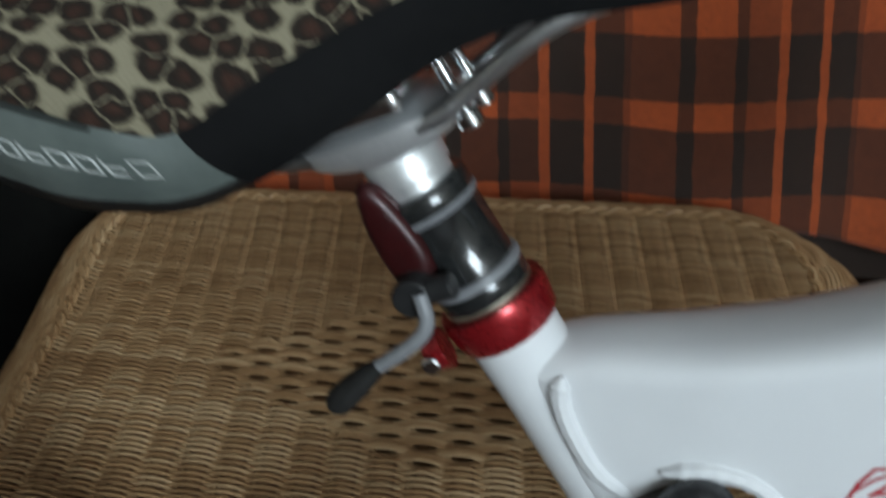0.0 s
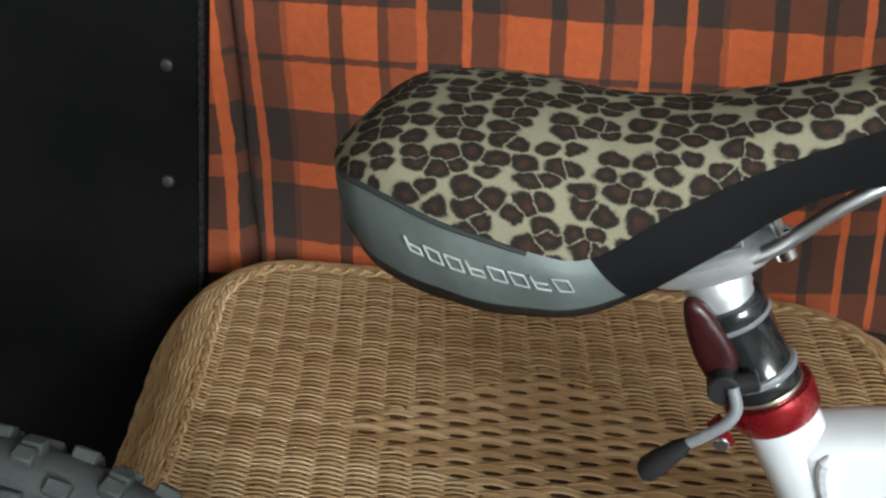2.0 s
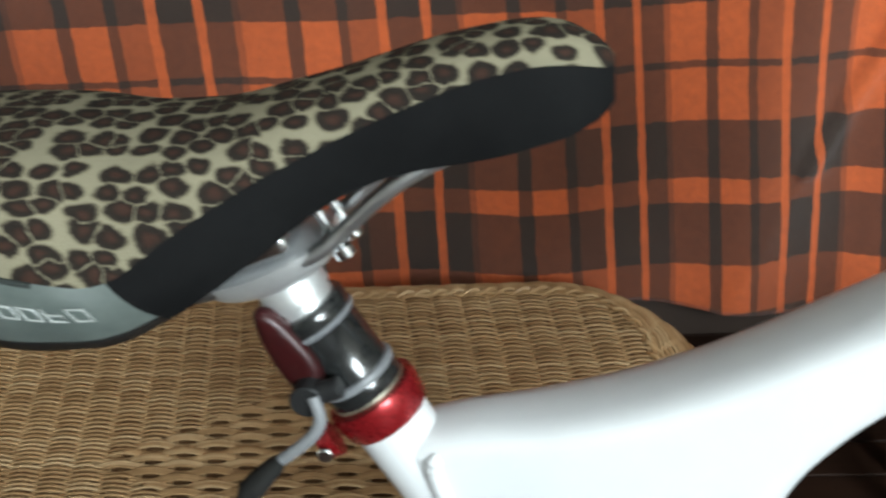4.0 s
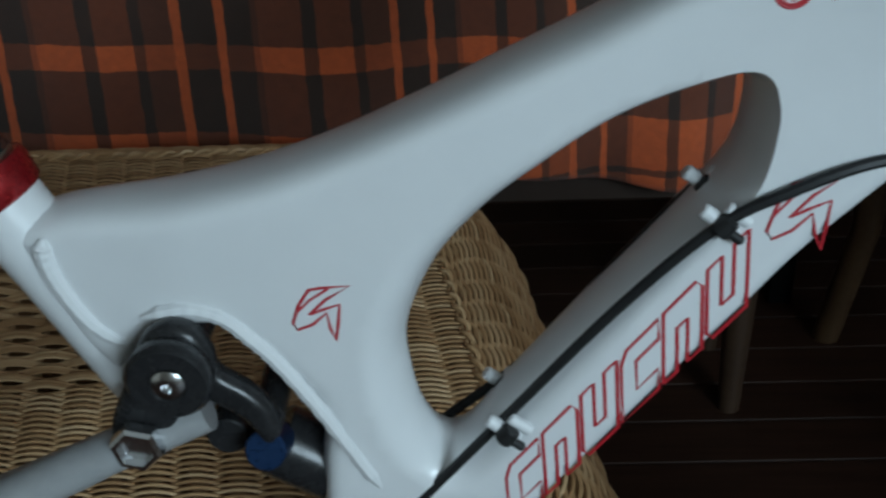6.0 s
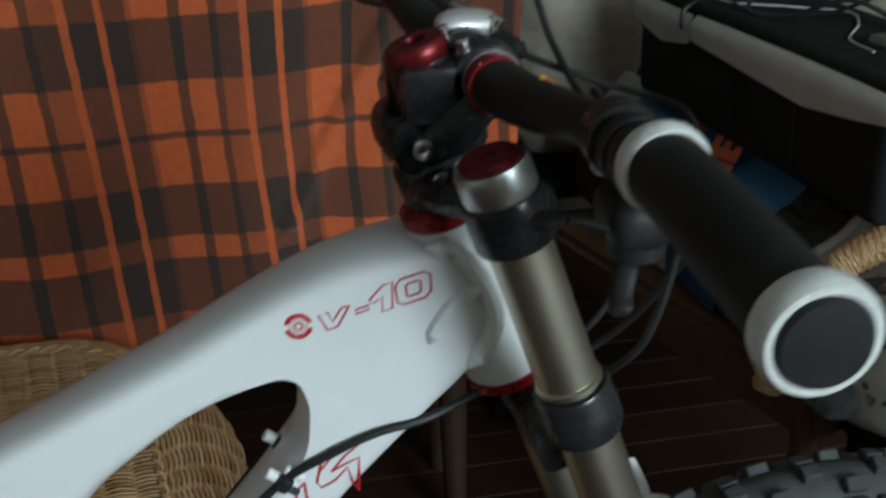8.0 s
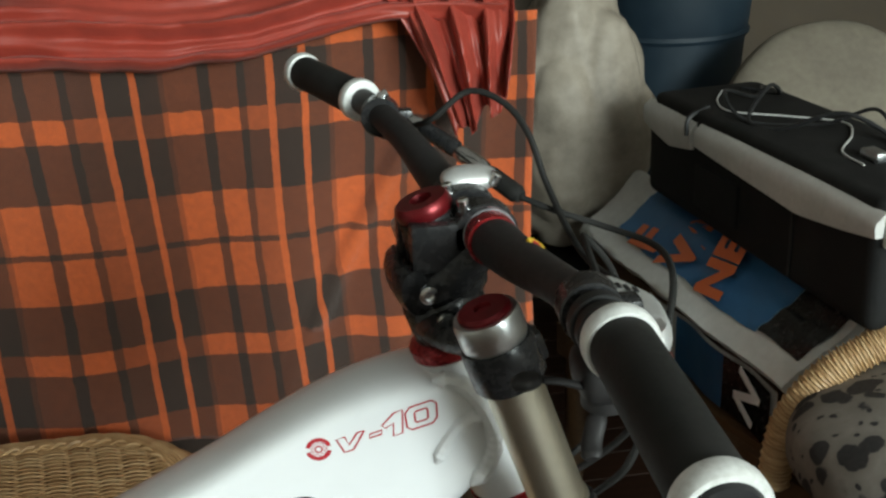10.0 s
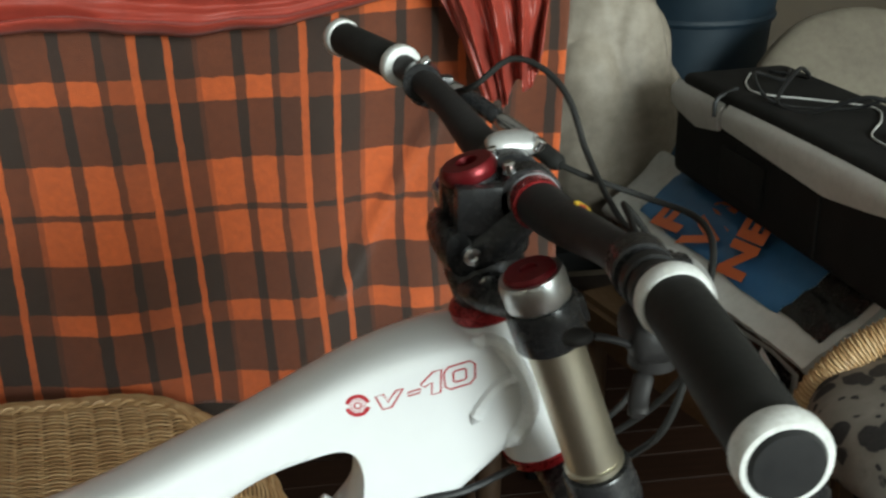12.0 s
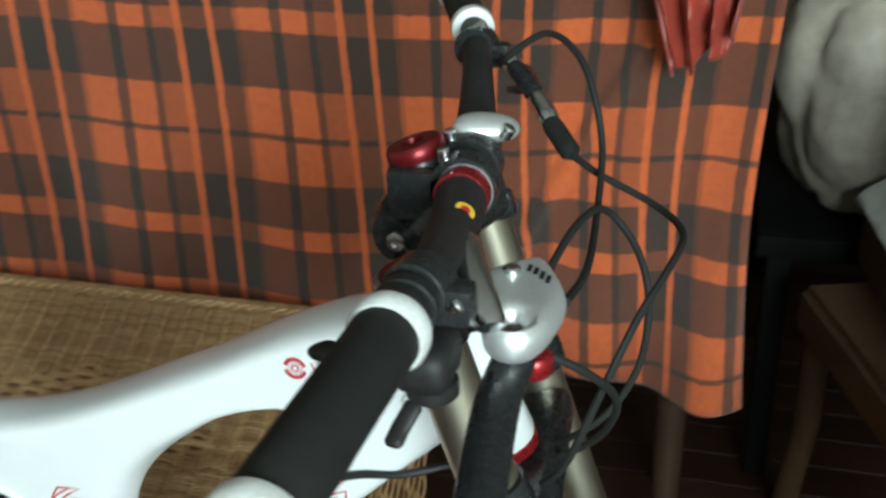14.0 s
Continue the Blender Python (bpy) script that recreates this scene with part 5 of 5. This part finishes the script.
def bag_pt(s, t):
    """s across from the edge nearest the bicycle, t towards the near end."""
    p = TL.lerp(TR, s).lerp(BL.lerp(BR, s), t)
    p.z += .004 * math.sin(s * 9 + t * 5) * s + .008 * noise.noise((s * 4, t * 5, 3)) + .007 * abs(noise.noise((s * 7 + t * 4, t * 9, 8)))
    return p


def bag_sheet(s0, s1, t0, t1, lift, nu=14, nv=20):
    bm = bmesh.new()
    g = [[bm.verts.new(bag_pt(s0 + (s1 - s0) * i / nu, t0 + (t1 - t0) * j / nv) + Vector((0, 0, lift)) - BO) for j in range(nv + 1)] for i in range(nu + 1)]
    for i in range(nu):
        for j in range(nv):
            bm.faces.new((g[i][j], g[i + 1][j], g[i + 1][j + 1], g[i][j + 1]))
    return bm


def bag_body():
    bm = bmesh.new()
    nu, nv = 18, 30
    g = [[bm.verts.new(bag_pt(i / nu, j / nv) - BO) for j in range(nv + 1)] for i in range(nu + 1)]
    for i in range(nu):
        for j in range(nv):
            bm.faces.new((g[i][j], g[i + 1][j], g[i + 1][j + 1], g[i][j + 1]))
    rim = [g[i][0] for i in range(nu + 1)] + [g[nu][j] for j in range(1, nv + 1)] + [g[i][nv] for i in range(nu - 1, -1, -1)] + [g[0][j] for j in range(nv - 1, 0, -1)]
    low = [bm.verts.new(v.co + Vector((.008, 0, -.012))) for v in rim]
    for i in range(len(rim)):
        bm.faces.new((rim[i], rim[(i + 1) % len(rim)], low[(i + 1) % len(rim)], low[i]))
    bm.faces.new(low)
    return bm


part("film", bag_body(), BAG_WHITE, bag, flat_angle=75)
part("blue_panel", bag_sheet(.24, 1.0, .15, .83, .004), BAG_BLUE, bag, "blue printed panel", flat_angle=75)
part("black_panel", bag_sheet(.26, 1.0, .832, .98, .0042), BAG_BLACK, bag, "glossy black printed panel", flat_angle=75)


def bag_text(body, s, t, size):
    o = bag_pt(s, t) + Vector((-.004, 0, .009))
    ex = (bag_pt(s + .1, t) - bag_pt(s, t)).normalized()
    ey = -(bag_pt(s, t + .05) - bag_pt(s, t - .05)).normalized()
    ez = ex.cross(ey).normalized()
    m = Matrix((ex, ey, ez)).transposed().to_4x4()
    m.translation = o - BO
    m = m @ pose(0, 0, 0, 0, 0, 14)
    part("lettering", text_outline(body, size, m, .004, .1, 1.0, True), BAG_ORANGE, bag, "orange capital lettering")


bag_text("F", .27, .35, .098)
bag_text("VA", .27, .505, .092)
bag_text("NE", .27, .67, .078)
carton = thing("cardboard_box", "brown cardboard box under the carrier bag on the armchair", "box", (1.1, .72, .497))
cb = bmesh.new()
quad = [bag_pt(s, t) for s, t in ((.03, .02), (.97, .02), (.97, .95), (.03, .95))]
tops = [cb.verts.new(p + Vector((.010, 0, -.020)) - Vector((1.1, .72, .497))) for p in quad]
lows = [cb.verts.new(Vector((p.x - 1.1 + .010, p.y - .72, .0015))) for p in quad]
cb.faces.new(tops)
cb.faces.new(lows[::-1])
for i in range(4):
    cb.faces.new((tops[i], tops[(i + 1) % 4], lows[(i + 1) % 4], lows[i]))
bmesh.ops.bevel(cb, geom=cb.edges[:], offset=.003, segments=2, affect="EDGES")
part("carton_body", cb, CANE, carton)
part("flap", block((-.10, .24, .055), (.02, .246, .10), .001), CANE, carton, "folded cardboard flap")
# its folded lower flap with a white letter on black
flap = thing("carrier_bag", "folded end of a plastic bag, blue and black print", "bag", (1.02, .55, .50))
fb = bmesh.new()
F0 = [Vector((1.012, .78, .590)), Vector((1.066, .44, .592)), Vector((1.066, .44, .502)), Vector((1.012, .78, .502))]
fm = lambda s, t, l=0: F0[0].lerp(F0[1], s).lerp(F0[3].lerp(F0[2], s), t) + Vector((-.98, -.16, .05)).normalized() * (l + .004 * math.sin(s * 14)) - Vector((1.02, .55, .50))


def flap_sheet(s0, s1, t0, t1, lift):
    bm = bmesh.new()
    g = [[bm.verts.new(fm(s0 + (s1 - s0) * i / 10, t0 + (t1 - t0) * j / 6, lift)) for j in range(7)] for i in range(11)]
    for i in range(10):
        for j in range(6):
            bm.faces.new((g[i][j], g[i + 1][j], g[i + 1][j + 1], g[i][j + 1]))
    bmesh.ops.solidify(bm, geom=bm.faces[:], thickness=.002)
    return bm


part("film", flap_sheet(0, 1, 0, 1, 0), BAG_WHITE, flap)
part("blue_panel", flap_sheet(.25, .64, .05, .98, .003), BAG_BLUE, flap)
part("black_panel", flap_sheet(.64, .97, .05, .98, .0035), BAG_BLACK, flap)
o = fm(.80, .5, .009)
ex, ey = (fm(.9, .95) - fm(.8, .95)).normalized(), (fm(.8, .05) - fm(.8, .95)).normalized()
m = Matrix((ex, ey, ex.cross(ey))).transposed().to_4x4()
m.translation = o
part("lettering", text_outline("N", .085, m @ pose(0, 0, 0, 0, 0, 70) @ pose(-.028, -.030, 0), .002, 0, 1, True), WHITE_INK, flap, "white capital letter")


# black cooler bag with pale trim and a cable on its lid
cool = thing("cooler_bag", "black nylon cooler bag with light grey trim on the armchair", "cooler bag", (1.2, .62, .70))
K0, K1 = Vector((1.058, .945)), Vector((1.125, .40))
kd = (K1 - K0).normalized()
kn = Vector((-kd.y, kd.x))
if kn.x < 0:
    kn = -kn
KM = Matrix(((kd.x, kn.x, 0, K0.x - 1.2), (kd.y, kn.y, 0, K0.y - .62), (0, 0, 1, 0), (0, 0, 0, 1)))
KL = .585
part("body", block((0, 0, 0), (KL, .20, .150), .022, KM, 4), COOLER, cool, flat_angle=60)
for s0, s1, prof in ((0.0, .265, [(0, .010, .026), (.05, .012, .034), (.15, .012, .044), (.265, .014, .030)]), (.285, 1.0, [(.285, .010, .026), (.45, .006, .036), (.74, .004, .048), (.9, .006, .034), (1.0, .010, .020)])):
    tb = bmesh.new()
    rows = []
    for k in range(25):
        f = s0 + (s1 - s0) * k / 24
        up, wd = interp([(a, b) for a, b, c in prof], f), interp([(a, c) for a, b, c in prof], f)
        rows.append([tb.verts.new(KM @ Vector((f * KL, yy, zz))) for yy, zz in ((.006, .158 - up * .3), (-.007, .153 - up), (-.008, .155 - up - wd * .5), (-.006, .155 - up - wd), (.004, .155 - up - wd))])
    for a, b in zip(rows, rows[1:]):
        for k in range(4):
            tb.faces.new((a[k], a[k + 1], b[k + 1], b[k]))
    tb.faces.new(rows[0])
    tb.faces.new(rows[-1][::-1])
    part("trim", tb, TRIM_GREY, cool, "light grey tapering rim strip", flat_angle=60)
part("trim", block((KL - .004, .006, .112), (KL + .006, .196, .140), .004, KM), TRIM_GREY, cool, "light grey rim strip round the end")
part("lid", block((.010, .004, .130), (KL - .006, .19, .168), .016, KM, 3), ZIP_TOP, cool, "charcoal zipped lid", flat_angle=60)
part("front_pocket", block((.17, -.006, .03), (.29, .004, .095), .003, KM, 2), COOLER, cool)
part("front_seam", sweep(bmesh.new(), [KM @ Vector((.42, -.002, z)) for z in (.012, .06, .108)], .0025, 6), BLACK_PLASTIC, cool)
part("zip_pull", sweep(bmesh.new(), [KM @ p for p in spline([(.140, .03, .170), (.147, -.006, .158), (.149, -.010, .132)], 4)], .0034, 8), BLACK_PLASTIC, cool)
cable = thing("charger_cable", "black cable with a plug lying on the cooler lid", "cable", (1.25, .65, .868))
for seed, r, mt in ((1, .0032, BLACK_PLASTIC), (2, .0027, BLACK_PLASTIC), (3, .0014, TRIM_GREY)):
    rg = random.Random(seed)
    pts = [KM @ Vector((.06 + .058 * i, .10 + .055 * math.sin(i * 1.1 + seed) + rg.uniform(-.02, .02), .168 + r + (.03 if i in (2, 5) else .0) * (seed < 3))) + Vector((1.2, .62, .70)) - Vector((1.25, .65, .868)) for i in range(8)]
    part("cord", sweep(bmesh.new(), spline(pts, 8), r, 8), mt, cable)
part("plug", block((.43, .08, .168), (.465, .10, .180), .003, Matrix.Translation(Vector((1.2, .62, .70)) - Vector((1.25, .65, .868))) @ KM), SATIN, cable)

# spotted round cushion
bm = bmesh.new()
bmesh.ops.create_uvsphere(bm, u_segments=48, v_segments=24, radius=1)
for v in bm.verts:
    c = v.co.copy()
    v.co = Vector((c.x * .195, c.y * .195, (abs(c.z) ** .7) * math.copysign(1, c.z) * .075)) * (1 + .03 * noise.noise(c * 2.5))
cush = part("spotted_cushion", bm, FUR)
cush.matrix_world = pose(1.215, .285, .600, -6, -5, 0)
tagged(cush, "grey furry round cushion with black spots", "cushion")
st = thing("cushion_stand", "dark low stool under the spotted cushion", "stool", (1.235, .27, FZ))
part("seat", lathe([(.14, .47), (.16, .48), (.16, .510), (.14, .517)], (0, 0, 0), (0, 0, 1)), BOARD, st)
for i in range(4):
    a = math.pi / 4 + i * math.pi / 2
    part("leg", rod((.12 * math.cos(a), .12 * math.sin(a), 0), (.12 * math.cos(a), .12 * math.sin(a), .48), .016), BOARD, st)

# milky sack, bucket and beige cushion at the back
bm = bmesh.new()
bmesh.ops.create_icosphere(bm, subdivisions=5, radius=1)
for v in bm.verts:
    c = v.co.copy()
    near = noise.voronoi(c * 1.3 + Vector((3, 1, 0)))[0]
    fine = noise.voronoi(c * 4.0 + Vector((0, 5, 2)))[0]
    fold = .93 + .08 * noise.noise(c * 1.6) + .30 * min(near[1] - near[0], .6) + .05 * min(fine[1] - fine[0], .4)
    w = 1.0 if c.z < .2 else 1 - .30 * (c.z - .2)
    v.co = Vector((c.x * .152 * fold * w, c.y * .135 * fold * w, max(c.z, -.85) * .265 * fold))
sack = thing("plastic_sack", "bulging milky white plastic sack, creased and tied at the top", "sack", (1.0, 1.185, .76))
part("film", bm, SACK, sack, flat_angle=80)
part("neck", lathe([(.05, .20), (.032, .24), (.026, .262), (.034, .285), (.06, .33)], (.0, 0, 0), (.1, 0, 1), 24), SACK, sack, "gathered plastic neck")
crate = thing("side_table", "dark low side table carrying a sack and bucket", "table", (1.25, 1.5, FZ))
part("top", block((-.42, -.46, .46), (.62, .42, .50), .006), BOARD, crate)
for x, y in ((-.38, -.42), (.58, -.42), (-.38, .38), (.58, .38)):
    part("leg", block((x - .02, y - .02, 0), (x + .02, y + .02, .462), .004), BOARD, crate)
bk = thing("bucket", "dark blue plastic bucket with a rolled rim", "bucket", (1.345, 1.64, FZ + .50))
part("shell", lathe([(.135, 0), (.14, .004), (.168, .30), (.174, .316), (.184, .42), (.178, .42), (.150, .012)], (0, 0, 0), (0, 0, 1), 48), BUCKET, bk)
part("rim", lathe([(.180, .418), (.190, .419), (.196, .426), (.195, .436), (.186, .440), (.179, .436)], (0, 0, 0), (0, 0, 1), 48), BUCKET, bk, "rolled plastic rim")
part("rib", lathe([(.165, .298), (.175, .300), (.179, .308), (.176, .316), (.168, .318)], (0, 0, 0), (0, 0, 1), 48), BUCKET, bk, "moulded rib")
bm = bmesh.new()
bmesh.ops.create_uvsphere(bm, u_segments=48, v_segments=24, radius=1)
for v in bm.verts:
    c = v.co.copy()
    v.co = Vector((c.x * .215, c.y * .215, (abs(c.z) ** .6) * math.copysign(1, c.z) * .06)) * (1 + .02 * noise.noise(c * 3))
bc = part("beige_cushion", bm, BEIGE)
bc.matrix_world = pose(1.53, 1.22, .69, 62, 0, -12)
tagged(bc, "round beige padded cushion leaning at the back", "cushion")

# floorboards
bw = .09
for i in range(68):
    y = -3.39 + i * bw
    if y + bw < 2.0:
        if i == 0:
            b0 = block((-1.94, 0, FZ - .012), (3.19, bw - .003, FZ), .0015, None, 1)
            first = part("floorboard", b0, FLOOR, sub)
            first.location = (0, y, 0)
        else:
            o = new("floorboard", first.data)
            o.parent = sub
            o.location = (0, y, 0)
